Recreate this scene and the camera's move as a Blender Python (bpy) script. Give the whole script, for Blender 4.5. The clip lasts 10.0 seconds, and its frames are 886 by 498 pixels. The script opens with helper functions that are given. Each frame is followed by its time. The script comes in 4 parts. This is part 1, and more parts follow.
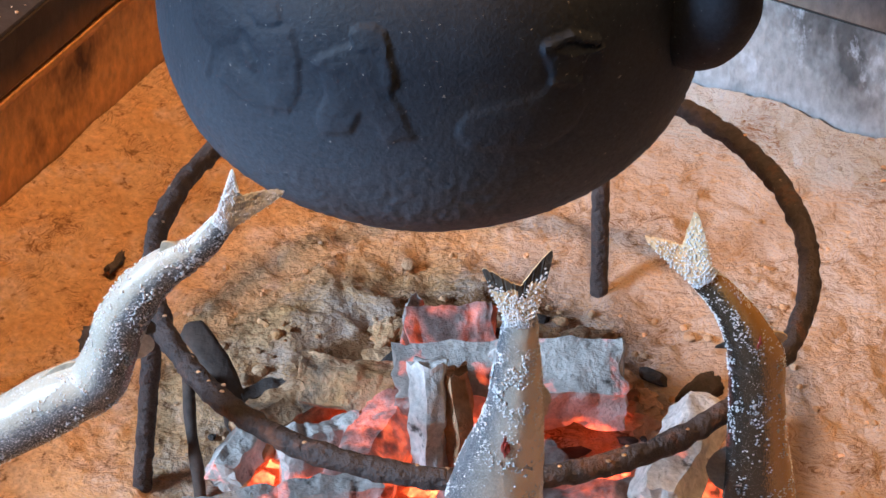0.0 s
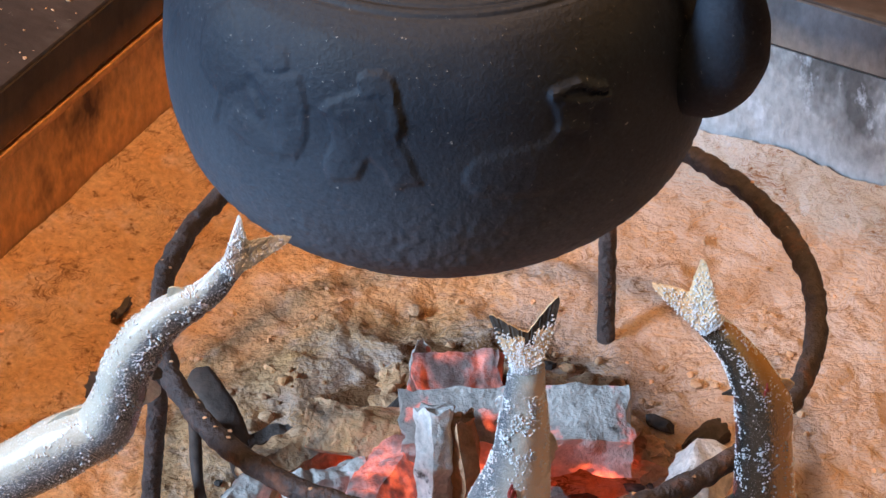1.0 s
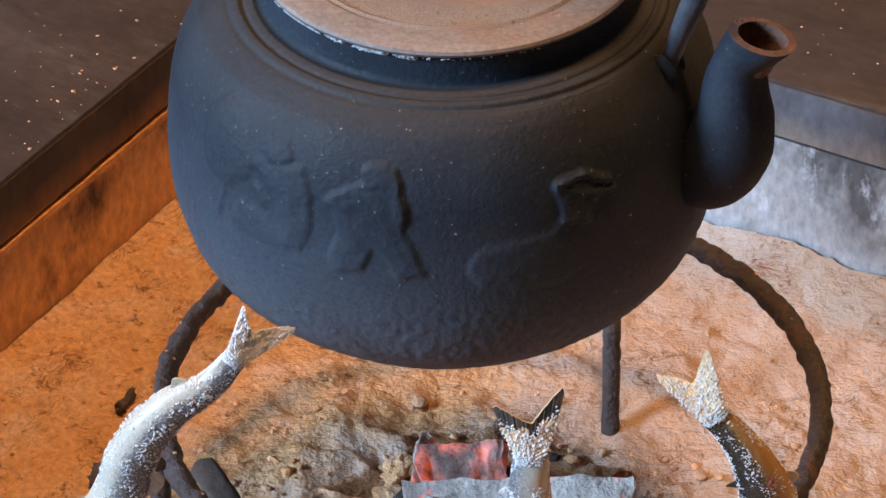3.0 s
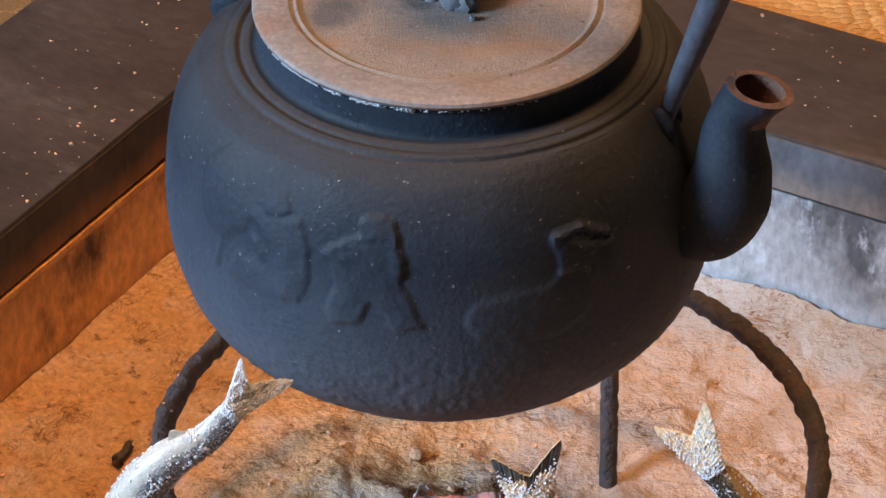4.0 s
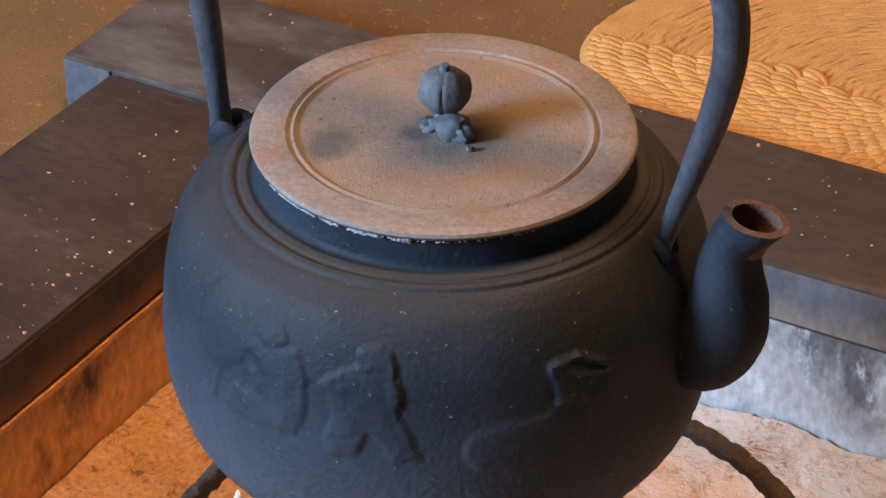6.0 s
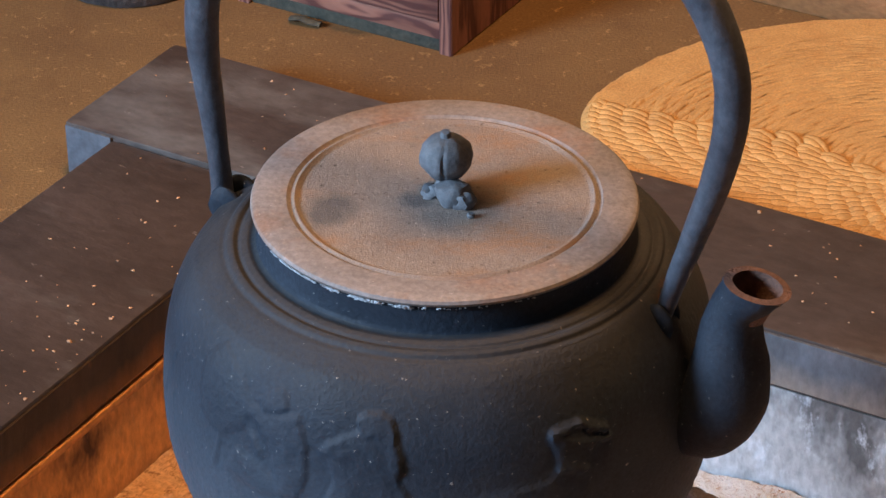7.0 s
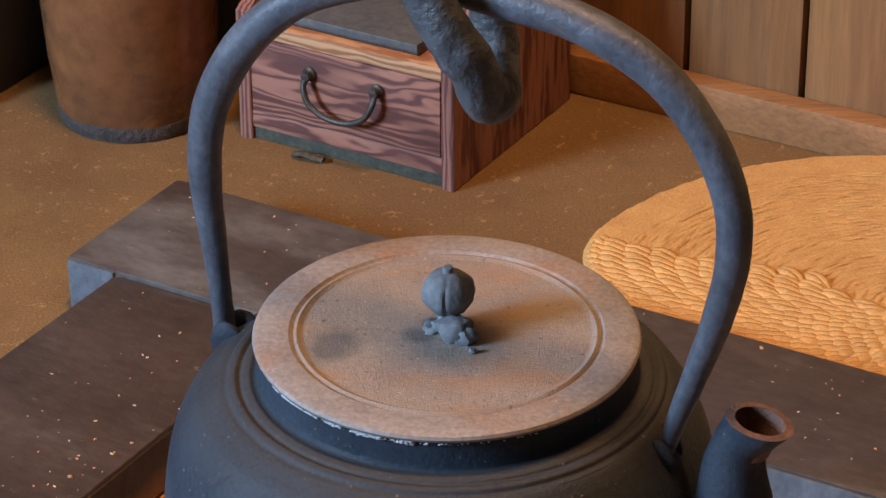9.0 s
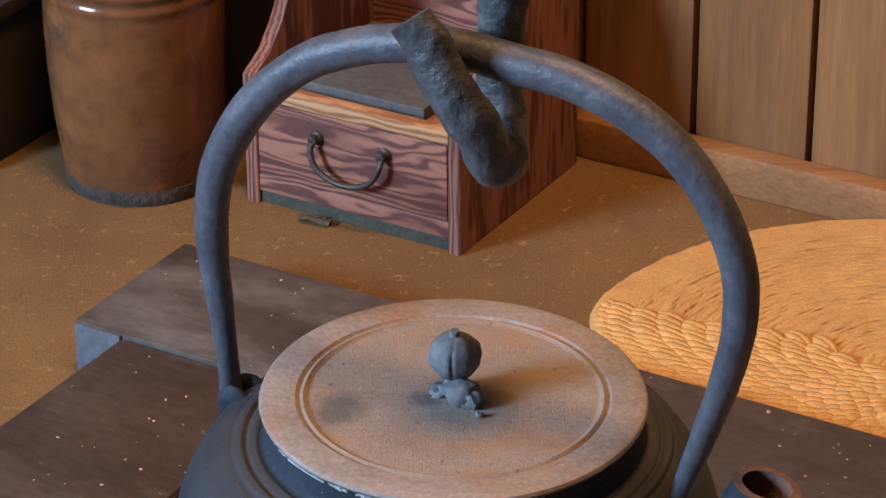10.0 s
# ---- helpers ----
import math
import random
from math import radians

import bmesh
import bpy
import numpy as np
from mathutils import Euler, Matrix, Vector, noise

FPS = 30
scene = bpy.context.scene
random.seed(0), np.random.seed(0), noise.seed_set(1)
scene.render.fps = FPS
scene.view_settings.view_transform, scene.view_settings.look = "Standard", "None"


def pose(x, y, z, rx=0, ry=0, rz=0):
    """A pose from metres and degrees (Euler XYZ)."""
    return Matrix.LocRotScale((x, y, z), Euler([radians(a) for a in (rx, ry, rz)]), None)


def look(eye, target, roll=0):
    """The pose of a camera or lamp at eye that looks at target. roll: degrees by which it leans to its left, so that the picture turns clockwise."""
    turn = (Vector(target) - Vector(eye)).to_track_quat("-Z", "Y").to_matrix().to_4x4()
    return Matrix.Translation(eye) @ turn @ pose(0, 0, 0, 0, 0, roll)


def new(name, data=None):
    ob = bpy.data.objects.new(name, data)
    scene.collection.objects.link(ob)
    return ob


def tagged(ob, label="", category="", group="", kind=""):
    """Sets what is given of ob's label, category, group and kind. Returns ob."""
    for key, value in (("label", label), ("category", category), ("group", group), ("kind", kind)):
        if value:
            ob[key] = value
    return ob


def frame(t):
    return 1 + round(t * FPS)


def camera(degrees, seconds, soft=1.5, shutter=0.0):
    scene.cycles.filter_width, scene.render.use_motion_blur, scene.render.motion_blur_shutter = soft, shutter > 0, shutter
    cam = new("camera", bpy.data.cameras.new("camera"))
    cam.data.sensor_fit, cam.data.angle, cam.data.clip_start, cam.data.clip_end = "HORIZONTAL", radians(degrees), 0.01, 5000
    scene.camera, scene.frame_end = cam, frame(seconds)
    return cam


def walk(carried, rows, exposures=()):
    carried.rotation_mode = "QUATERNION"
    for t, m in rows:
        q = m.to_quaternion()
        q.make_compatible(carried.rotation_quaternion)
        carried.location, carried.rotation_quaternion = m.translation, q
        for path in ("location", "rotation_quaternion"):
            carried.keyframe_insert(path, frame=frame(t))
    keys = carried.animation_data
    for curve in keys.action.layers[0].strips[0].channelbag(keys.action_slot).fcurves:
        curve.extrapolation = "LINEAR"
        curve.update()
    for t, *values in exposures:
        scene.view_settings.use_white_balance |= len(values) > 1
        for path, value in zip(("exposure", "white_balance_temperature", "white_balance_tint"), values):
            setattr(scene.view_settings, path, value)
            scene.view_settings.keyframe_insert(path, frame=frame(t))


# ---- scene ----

# the camera stands on a tripod and tilts up; a long lens
EYE = 0.96
cam = camera(17.15, 10.0)
ROWS = [
    (0.0, -38.985, -0.157, -0.493), (0.5, -38.487, -0.120, -0.475), (1.0, -38.081, 0.006, -0.461),
    (1.5, -37.640, 0.048, -0.449), (2.0, -37.158, 0.128, -0.460), (2.5, -36.725, 0.121, -0.477),
    (4.0, -35.282, 0.023, -0.418), (4.5, -34.619, 0.022, -0.439), (5.0, -33.974, 0.012, -0.473),
    (5.5, -33.500, 0.000, -0.500), (6.0, -32.742, -0.066, -0.520), (7.5, -30.843, -0.053, -0.456),
    (8.0, -30.141, -0.059, -0.423), (8.5, -29.376, -0.033, -0.413), (9.0, -28.804, -0.036, -0.403),
    (9.5, -28.195, -0.003, -0.438), (10.0, -27.562, 0.103, -0.446),
]
walk(cam, [(t, pose(0, 0, EYE, 90 + tilt, 0, yaw) @ pose(0, 0, 0, 0, 0, roll)) for t, tilt, yaw, roll in ROWS],
     exposures=((0.0, -0.04, 6050, 10), (10.0, -0.02, 6050, 10)))

# ---- light: a window in the left wall, near the camera, and an added warm area light over the hearth ----
HEARTH = Matrix.Rotation(radians(-30.5), 4, "Z")      # hearth axes: u along the far beam, v away from the camera


def uv(u, v, z=0.0):
    return HEARTH @ Vector((u, v, z))


world = bpy.data.worlds.new("sky")
scene.world = world
world.use_nodes = True
wn = world.node_tree.nodes
sky = wn.new("ShaderNodeTexSky")
sky.sky_type, sky.sun_disc, sky.sun_elevation, sky.sun_rotation = "NISHITA", False, radians(35), radians(250)
wn["Background"].inputs["Strength"].default_value = 0.12
world.node_tree.links.new(sky.outputs[0], wn["Background"].inputs["Color"])

ROOM = (-2.3, 1.9, -1.7, 1.66)                        # u from, u to, v from, v to
WIN_V, WIN_Z = (-1.45, -0.55), (0.80, 1.80)


def area_light(name, at, target, size, power, colour):
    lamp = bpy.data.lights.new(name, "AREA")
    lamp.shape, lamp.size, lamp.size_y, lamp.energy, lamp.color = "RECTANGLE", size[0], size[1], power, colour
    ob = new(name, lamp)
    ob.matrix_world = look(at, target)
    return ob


area_light("window_daylight", uv(-2.24, -1.00, 1.30), uv(-0.63, 0.98, 0.22), (0.80, 0.65), 146, (0.55, 0.76, 1.0))
# added warm light from above, with no fitting and no visible source
lamp = area_light("ceiling_lamp", uv(-0.50, 0.98, 2.25), uv(-0.62, 1.00, 0.1), (0.4, 0.4), 11.5, (1.0, 0.54, 0.22))
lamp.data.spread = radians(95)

# ---- materials ----


def surface(name, c1, c2, scale=30.0, rough=(0.6, 0.9), metal=0.0, bump=0.3, bscale=200.0, stretch=(1, 1, 1),
            spots=None, spots2=None, vary=0.0, depth=0.002, island=False, detail=6.0, spec=0.4, rise=None):
    """Two colours by broad noise, fine relief, up to two kinds of spots (colour, scale, from, to), and a stain
    that creeps up from below (colour, height of full stain, height of none, unevenness)."""
    m = bpy.data.materials.new(name)
    m.use_nodes = True
    n, k = m.node_tree.nodes, m.node_tree.links.new
    b = n["Principled BSDF"]
    b.inputs["Metallic"].default_value = metal
    b.inputs["Specular IOR Level"].default_value = spec
    co, mp = n.new("ShaderNodeTexCoord"), n.new("ShaderNodeMapping")
    mp.inputs["Scale"].default_value = stretch
    k(co.outputs["Object"], mp.inputs["Vector"])

    def grain(s, d=detail, r=0.6):
        t = n.new("ShaderNodeTexNoise")
        t.inputs["Scale"].default_value, t.inputs["Detail"].default_value, t.inputs["Roughness"].default_value = s, d, r
        k(mp.outputs["Vector"], t.inputs["Vector"])
        return t.outputs["Fac"]

    def steps(fac, lo, hi):
        r = n.new("ShaderNodeMapRange")
        r.inputs["From Min"].default_value, r.inputs["From Max"].default_value = lo, hi
        k(fac, r.inputs["Value"])
        return r.outputs["Result"]

    def blend(fac, a, c):
        x = n.new("ShaderNodeMix")
        x.data_type = "RGBA"
        k(fac, x.inputs["Factor"])
        for s, val in ((x.inputs[6], a), (x.inputs[7], c)):
            if hasattr(val, "is_output"):
                k(val, s)
            else:
                s.default_value = (*val, 1)
        return x.outputs[2]

    broad, fine = grain(scale), grain(bscale, 4.0)
    col = blend(steps(broad, 0.32, 0.68), c1, c2)
    for sp in (spots, spots2):
        if sp:
            col = blend(steps(grain(sp[1], 5.0, 0.65), sp[2], sp[3]), col, sp[0])
    if rise:
        xyz, lift = n.new("ShaderNodeSeparateXYZ"), n.new("ShaderNodeMath")
        k(co.outputs["Object"], xyz.inputs[0])
        lift.operation = "MULTIPLY_ADD"
        lift.inputs[1].default_value = rise[3]
        k(grain(34.0, 5.0, 0.65), lift.inputs[0])
        k(xyz.outputs["Z"], lift.inputs[2])
        col = blend(steps(lift.outputs[0], rise[2] + rise[3] * 0.5, rise[1] + rise[3] * 0.5), col, rise[0])
    mul = n.new("ShaderNodeMix")
    mul.data_type, mul.blend_type = "RGBA", "MULTIPLY"
    mul.inputs["Factor"].default_value = 1.0
    g = n.new("ShaderNodeMapRange")
    g.inputs["From Min"].default_value, g.inputs["From Max"].default_value = 0.25, 0.75
    g.inputs["To Min"].default_value, g.inputs["To Max"].default_value = 0.72, 1.25
    k(fine, g.inputs["Value"])
    k(col, mul.inputs[6])
    k(g.outputs["Result"], mul.inputs[7])
    col = mul.outputs[2]
    if vary:
        hv = n.new("ShaderNodeHueSaturation")
        src = n.new("ShaderNodeNewGeometry").outputs["Random Per Island"] if island else n.new("ShaderNodeObjectInfo").outputs["Random"]
        v = n.new("ShaderNodeMapRange")
        v.inputs["To Min"].default_value, v.inputs["To Max"].default_value = 1 - vary, 1 + vary
        k(src, v.inputs["Value"])
        k(v.outputs["Result"], hv.inputs["Value"])
        k(col, hv.inputs["Color"])
        col = hv.outputs["Color"]
    k(col, b.inputs["Base Color"])
    rr = n.new("ShaderNodeMapRange")
    rr.inputs["From Min"].default_value, rr.inputs["From Max"].default_value = 0.3, 0.7
    rr.inputs["To Min"].default_value, rr.inputs["To Max"].default_value = rough
    k(broad, rr.inputs["Value"])
    k(rr.outputs["Result"], b.inputs["Roughness"])
    if bump:
        bp = n.new("ShaderNodeBump")
        bp.inputs["Strength"].default_value, bp.inputs["Distance"].default_value = bump, depth
        k(fine, bp.inputs["Height"])
        k(bp.outputs["Normal"], b.inputs["Normal"])
    return m


def ember(name, base, coat, glow=6.0, lo=0.5, hi=0.62, scale=45.0):
    """Charcoal under white ash, with red heat where the ash has cracked."""
    m = surface(name, base, coat, scale=60, rough=(0.8, 1.0), bump=0.8, bscale=300, spots=((0.14, 0.115, 0.105), 95, 0.60, 0.70), spots2=((0.42, 0.30, 0.20), 38, 0.62, 0.74))
    n, k = m.node_tree.nodes, m.node_tree.links.new
    co = n.new("ShaderNodeTexCoord")
    t = n.new("ShaderNodeTexNoise")
    t.inputs["Scale"].default_value, t.inputs["Detail"].default_value = scale, 5.0
    k(co.outputs["Object"], t.inputs["Vector"])
    r = n.new("ShaderNodeMapRange")
    r.inputs["From Min"].default_value, r.inputs["From Max"].default_value = lo, hi
    r.inputs["To Max"].default_value = glow
    k(t.outputs["Fac"], r.inputs["Value"])
    t2 = n.new("ShaderNodeTexNoise")
    t2.inputs["Scale"].default_value, t2.inputs["Detail"].default_value = scale * 4.5, 6.0
    k(co.outputs["Object"], t2.inputs["Vector"])
    m2 = n.new("ShaderNodeMath")
    m2.operation = "MULTIPLY"
    k(r.outputs["Result"], m2.inputs[0])
    r2 = n.new("ShaderNodeMapRange")
    r2.inputs["From Min"].default_value, r2.inputs["From Max"].default_value = 0.34, 0.66
    k(t2.outputs["Fac"], r2.inputs["Value"])
    k(r2.outputs["Result"], m2.inputs[1])
    rp = n.new("ShaderNodeValToRGB")
    rp.color_ramp.elements[0].color, rp.color_ramp.elements[0].position = (0.75, 0.03, 0.02, 1), 0.1
    rp.color_ramp.elements[1].color, rp.color_ramp.elements[1].position = (1.0, 0.17, 0.05, 1), 0.85
    k(t2.outputs["Fac"], rp.inputs["Fac"])
    b = n["Principled BSDF"]
    k(rp.outputs["Color"], b.inputs["Emission Color"])
    k(m2.outputs[0], b.inputs["Emission Strength"])
    return m


IRON = surface("kettle_iron", (0.017, 0.023, 0.034), (0.030, 0.038, 0.053), 22, (0.55, 0.75), 0.0, 0.4, 420, depth=0.0012,
               spots=((0.050, 0.047, 0.046), 14, 0.62, 0.85), spots2=((0.36, 0.32, 0.28), 420, 0.675, 0.72), spec=0.24)


def coated(base, name, coats):
    """A copy of a material under coats of dust, soot or other colour: (share stored on the mesh, colour, noise scale,
    from, to).
    """
    m = base.copy()
    m.name = name
    n, k = m.node_tree.nodes, m.node_tree.links.new
    b = n["Principled BSDF"]
    for share, colour, scale, lo, hi in coats:
        old = b.inputs["Base Color"].links[0].from_socket
        at = n.new("ShaderNodeAttribute")
        at.attribute_name = share
        nz = n.new("ShaderNodeTexNoise")
        nz.inputs["Scale"].default_value, nz.inputs["Detail"].default_value, nz.inputs["Roughness"].default_value = scale, 7.0, 0.65
        ad = n.new("ShaderNodeMath")
        ad.operation = "MULTIPLY"
        k(at.outputs["Fac"], ad.inputs[0])
        k(nz.outputs["Fac"], ad.inputs[1])
        mr = n.new("ShaderNodeMapRange")
        mr.inputs["From Min"].default_value, mr.inputs["From Max"].default_value = lo, hi
        k(ad.outputs[0], mr.inputs["Value"])
        mx = n.new("ShaderNodeMix")
        mx.data_type = "RGBA"
        mx.inputs[7].default_value = (*colour, 1)
        k(mr.outputs["Result"], mx.inputs["Factor"])
        k(old, mx.inputs[6])
        k(mx.outputs[2], b.inputs["Base Color"])
    return m


KETTLE_IRON = coated(IRON, "dusty_kettle_iron", (("dust_share", (0.052, 0.048, 0.046), 90, 0.08, 0.72), ("ash_share", (0.105, 0.12, 0.145), 120, 0.0, 0.70),
                                                 ("rust_share", (0.17, 0.062, 0.02), 60, 0.30, 0.62)))
HANDLE_IRON = surface("forged_iron", (0.058, 0.062, 0.078), (0.095, 0.10, 0.12), 40, (0.40, 0.58), 0.1, 0.5, 260, depth=0.0012,
                      spots=((0.16, 0.12, 0.10), 35, 0.62, 0.75))
LID_PLAIN = surface("rusted_lid", (0.285, 0.232, 0.195), (0.235, 0.19, 0.162), 60, (0.75, 0.95), 0.0, 0.6, 1200, depth=0.0010,
                    spots=((0.10, 0.075, 0.06), 300, 0.61, 0.70), spots2=((0.55, 0.47, 0.40), 480, 0.66, 0.72))
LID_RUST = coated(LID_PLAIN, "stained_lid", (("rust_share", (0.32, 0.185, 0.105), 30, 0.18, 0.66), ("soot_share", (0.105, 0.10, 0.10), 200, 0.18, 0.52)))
LID_RIM = surface("worn_lid_rim", (0.30, 0.255, 0.235), (0.22, 0.19, 0.177), 30, (0.5, 0.75), 0.1, 0.4, 420, depth=0.0008,
                  spots=((0.29, 0.16, 0.10), 18, 0.55, 0.75), spots2=((0.52, 0.46, 0.42), 480, 0.66, 0.73))
CAST_GREY = surface("cast_grey_iron", (0.115, 0.12, 0.135), (0.165, 0.17, 0.18), 90, (0.6, 0.8), 0, 0.5, 300, depth=0.0012, spots=((0.24, 0.17, 0.13), 60, 0.62, 0.75))
CRUST = surface("mineral_crust", (0.66, 0.67, 0.70), (0.40, 0.41, 0.44), 300, (0.6, 0.9), 0, 0.5, 900)
RUST_IN = surface("spout_rust", (0.16, 0.08, 0.055), (0.1, 0.055, 0.04), 120, (0.6, 0.9), 0, 0.6, 500)
RING_IRON = surface("scaled_iron", (0.050, 0.040, 0.040), (0.095, 0.070, 0.064), 60, (0.5, 0.8), 0.1, 1.0, 260, depth=0.003,
                    spots=((0.20, 0.09, 0.055), 45, 0.56, 0.72), spots2=((0.52, 0.38, 0.28), 95, 0.67, 0.73))
ASH_PLAIN = surface("hearth_ash", (0.64, 0.34, 0.145), (0.68, 0.42, 0.235), 26, (0.9, 1.0), 0, 0.8, 300, depth=0.0032,
                    spots=((0.68, 0.47, 0.35), 34, 0.52, 0.70), spots2=((0.25, 0.12, 0.05), 130, 0.58, 0.68), spec=0.1)
ASH = coated(ASH_PLAIN, "streaked_hearth_ash", (("pale_daylit_share", (0.58, 0.43, 0.345), 55, 0.26, 0.54), ("grey_share", (0.50, 0.475, 0.455), 60, 0.20, 0.44),
                                                ("pit_share", (0.25, 0.12, 0.055), 170, 0.25, 0.33)))
BEAM = surface("dark_hearth_wood", (0.052, 0.037, 0.031), (0.086, 0.060, 0.050), 14, (0.34, 0.55), 0, 0.25, 180, stretch=(0.5, 1, 1),
               spots=((0.18, 0.16, 0.145), 9, 0.52, 0.72), spots2=((0.42, 0.37, 0.32), 190, 0.68, 0.73))
BEAM_FACE = surface("stained_beam_face", (0.052, 0.032, 0.022), (0.032, 0.021, 0.016), 16, (0.6, 0.85), 0, 0.4, 160, stretch=(1, 1, 0.45),
                    spots=((0.30, 0.125, 0.035), 22, 0.57, 0.74), rise=((0.20, 0.085, 0.028), 0.000, 0.016, 0.020))
BEAM_DAYLIT = surface("daylit_beam_edge", (0.1, 0.11, 0.13), (0.15, 0.16, 0.185), 40, (0.5, 0.7), 0, 0.3, 200)
RUSTY_SHEET = surface("rusty_lining", (0.80, 0.40, 0.125), (0.64, 0.30, 0.09), 15, (0.65, 0.9), 0, 0.5, 210, stretch=(1, 1, 0.55),
                      spots=((0.13, 0.065, 0.038), 15, 0.49, 0.60), spots2=((0.66, 0.36, 0.14), 80, 0.60, 0.72), rise=((0.60, 0.29, 0.10), -0.01, 0.022, 0.03))
LIP = surface("rust_orange_lip", (0.66, 0.30, 0.085), (0.46, 0.20, 0.06), 30, (0.6, 0.85), 0, 0.4, 220, spots=((0.12, 0.06, 0.035), 40, 0.60, 0.72))
ZINC = surface("ash_stained_zinc", (0.55, 0.54, 0.535), (0.34, 0.325, 0.315), 12, (0.6, 0.85), 0.0, 0.5, 240, stretch=(1, 1, 0.55),
               spots=((0.13, 0.12, 0.115), 17, 0.50, 0.64), spots2=((0.62, 0.62, 0.64), 44, 0.56, 0.64), rise=((0.58, 0.58, 0.60), 0.004, 0.030, 0.03))
ZINC_BAND = surface("zinc_band", (0.135, 0.15, 0.175), (0.085, 0.09, 0.10), 26, (0.45, 0.7), 0.1, 0.4, 220, stretch=(1, 1, 0.5),
                    spots=((0.055, 0.05, 0.05), 24, 0.58, 0.7), rise=((0.27, 0.225, 0.19), 0.004, 0.022, 0.026))
FLOOR_MAT = surface("brown_floor_mat", (0.235, 0.130, 0.046), (0.175, 0.093, 0.034), 7, (0.8, 0.95), 0, 0.4, 520, depth=0.0015,
                    spots=((0.165, 0.085, 0.030), 18, 0.54, 0.74), spots2=((0.38, 0.22, 0.085), 130, 0.60, 0.72))
PLANK = surface("wall_plank_wood", (0.36, 0.17, 0.062), (0.22, 0.097, 0.035), 20, (0.5, 0.75), 0, 0.3, 160, stretch=(2.2, 2.2, 0.14), vary=0.18,
                spots=((0.17, 0.105, 0.07), 16, 0.58, 0.75))
GROOVE = surface("wall_groove_wood", (0.03, 0.018, 0.012), (0.045, 0.028, 0.018), 20)
SKIRT = surface("skirting_wood", (0.38, 0.175, 0.062), (0.27, 0.12, 0.043), 18, (0.5, 0.75), 0, 0.3, 160, stretch=(0.2, 2, 2))
DARK_WALL = surface("near_black_wood", (0.020, 0.014, 0.012), (0.032, 0.022, 0.018), 6, (0.7, 0.9), 0, 0.3, 80)
GAP_BLACK = surface("gap_shade_black", (0.014, 0.010, 0.009), (0.022, 0.016, 0.013), 10, (0.6, 0.85), 0, 0.3, 90, stretch=(2, 2, 0.3))
ROOM_WOOD = surface("room_wood", (0.06, 0.038, 0.026), (0.042, 0.027, 0.018), 5, (0.6, 0.85), 0, 0.3, 60, stretch=(1, 1, 0.2))
PLASTER = surface("room_plaster", (0.13, 0.095, 0.065), (0.10, 0.075, 0.052), 5, (0.8, 0.95), 0, 0.3, 60)


def grained(name, light, dark, axis, fine=1.0, warp=1.0):
    """Cedar with flame-shaped growth rings along an axis, dark late wood and a few knots."""
    m = surface(name, light, light, 30, (0.42, 0.68), 0, 0.35, 240, depth=0.0008)
    n, k = m.node_tree.nodes, m.node_tree.links.new
    co, mp = n.new("ShaderNodeTexCoord"), n.new("ShaderNodeMapping")
    k(co.outputs["Object"], mp.inputs["Vector"])
    mp.inputs["Scale"].default_value = (0.22, 0.6, 1.0) if axis == "X" else (1.0, 1.0, 0.12)
    bend = n.new("ShaderNodeTexNoise")
    bend.inputs["Scale"].default_value, bend.inputs["Detail"].default_value = 26.0, 3.0
    k(mp.outputs["Vector"], bend.inputs["Vector"])
    push = n.new("ShaderNodeVectorMath")
    push.operation = "MULTIPLY_ADD"
    push.inputs[1].default_value = (0.0, 0.03 * warp, 0.05 * warp) if axis == "X" else (0.02 * warp, 0.02 * warp, 0.0)
    k(bend.outputs["Color"], push.inputs[0])
    k(mp.outputs["Vector"], push.inputs[2])
    w = n.new("ShaderNodeTexWave")
    w.bands_direction = "Z" if axis == "X" else "X"
    w.inputs["Scale"].default_value, w.inputs["Distortion"].default_value = 34.0 * fine, 5.0
    w.inputs["Detail"].default_value, w.inputs["Detail Scale"].default_value = 3.0, 2.0
    k(push.outputs[0], w.inputs["Vector"])
    rp = n.new("ShaderNodeValToRGB")
    el = rp.color_ramp.elements
    el[0].position, el[0].color = 0.12, (*light, 1)
    el[1].position, el[1].color = 0.86, (*dark, 1)
    el.new(0.5).color = (*[0.62 * a + 0.38 * c for a, c in zip(light, dark)], 1)
    k(w.outputs["Color"], rp.inputs["Fac"])
    patch = n.new("ShaderNodeTexNoise")
    patch.inputs["Scale"].default_value, patch.inputs["Detail"].default_value = 30.0, 4.0
    k(mp.outputs["Vector"], patch.inputs["Vector"])
    mr = n.new("ShaderNodeMapRange")
    mr.inputs["From Min"].default_value, mr.inputs["From Max"].default_value = 0.55, 0.72
    k(patch.outputs["Fac"], mr.inputs["Value"])
    mx = n.new("ShaderNodeMix")
    mx.data_type = "RGBA"
    mx.inputs[7].default_value = (*[c * 0.8 for c in dark], 1)
    k(mr.outputs["Result"], mx.inputs["Factor"])
    k(rp.outputs["Color"], mx.inputs[6])
    k(mx.outputs[2], n["Principled BSDF"].inputs["Base Color"])
    return m


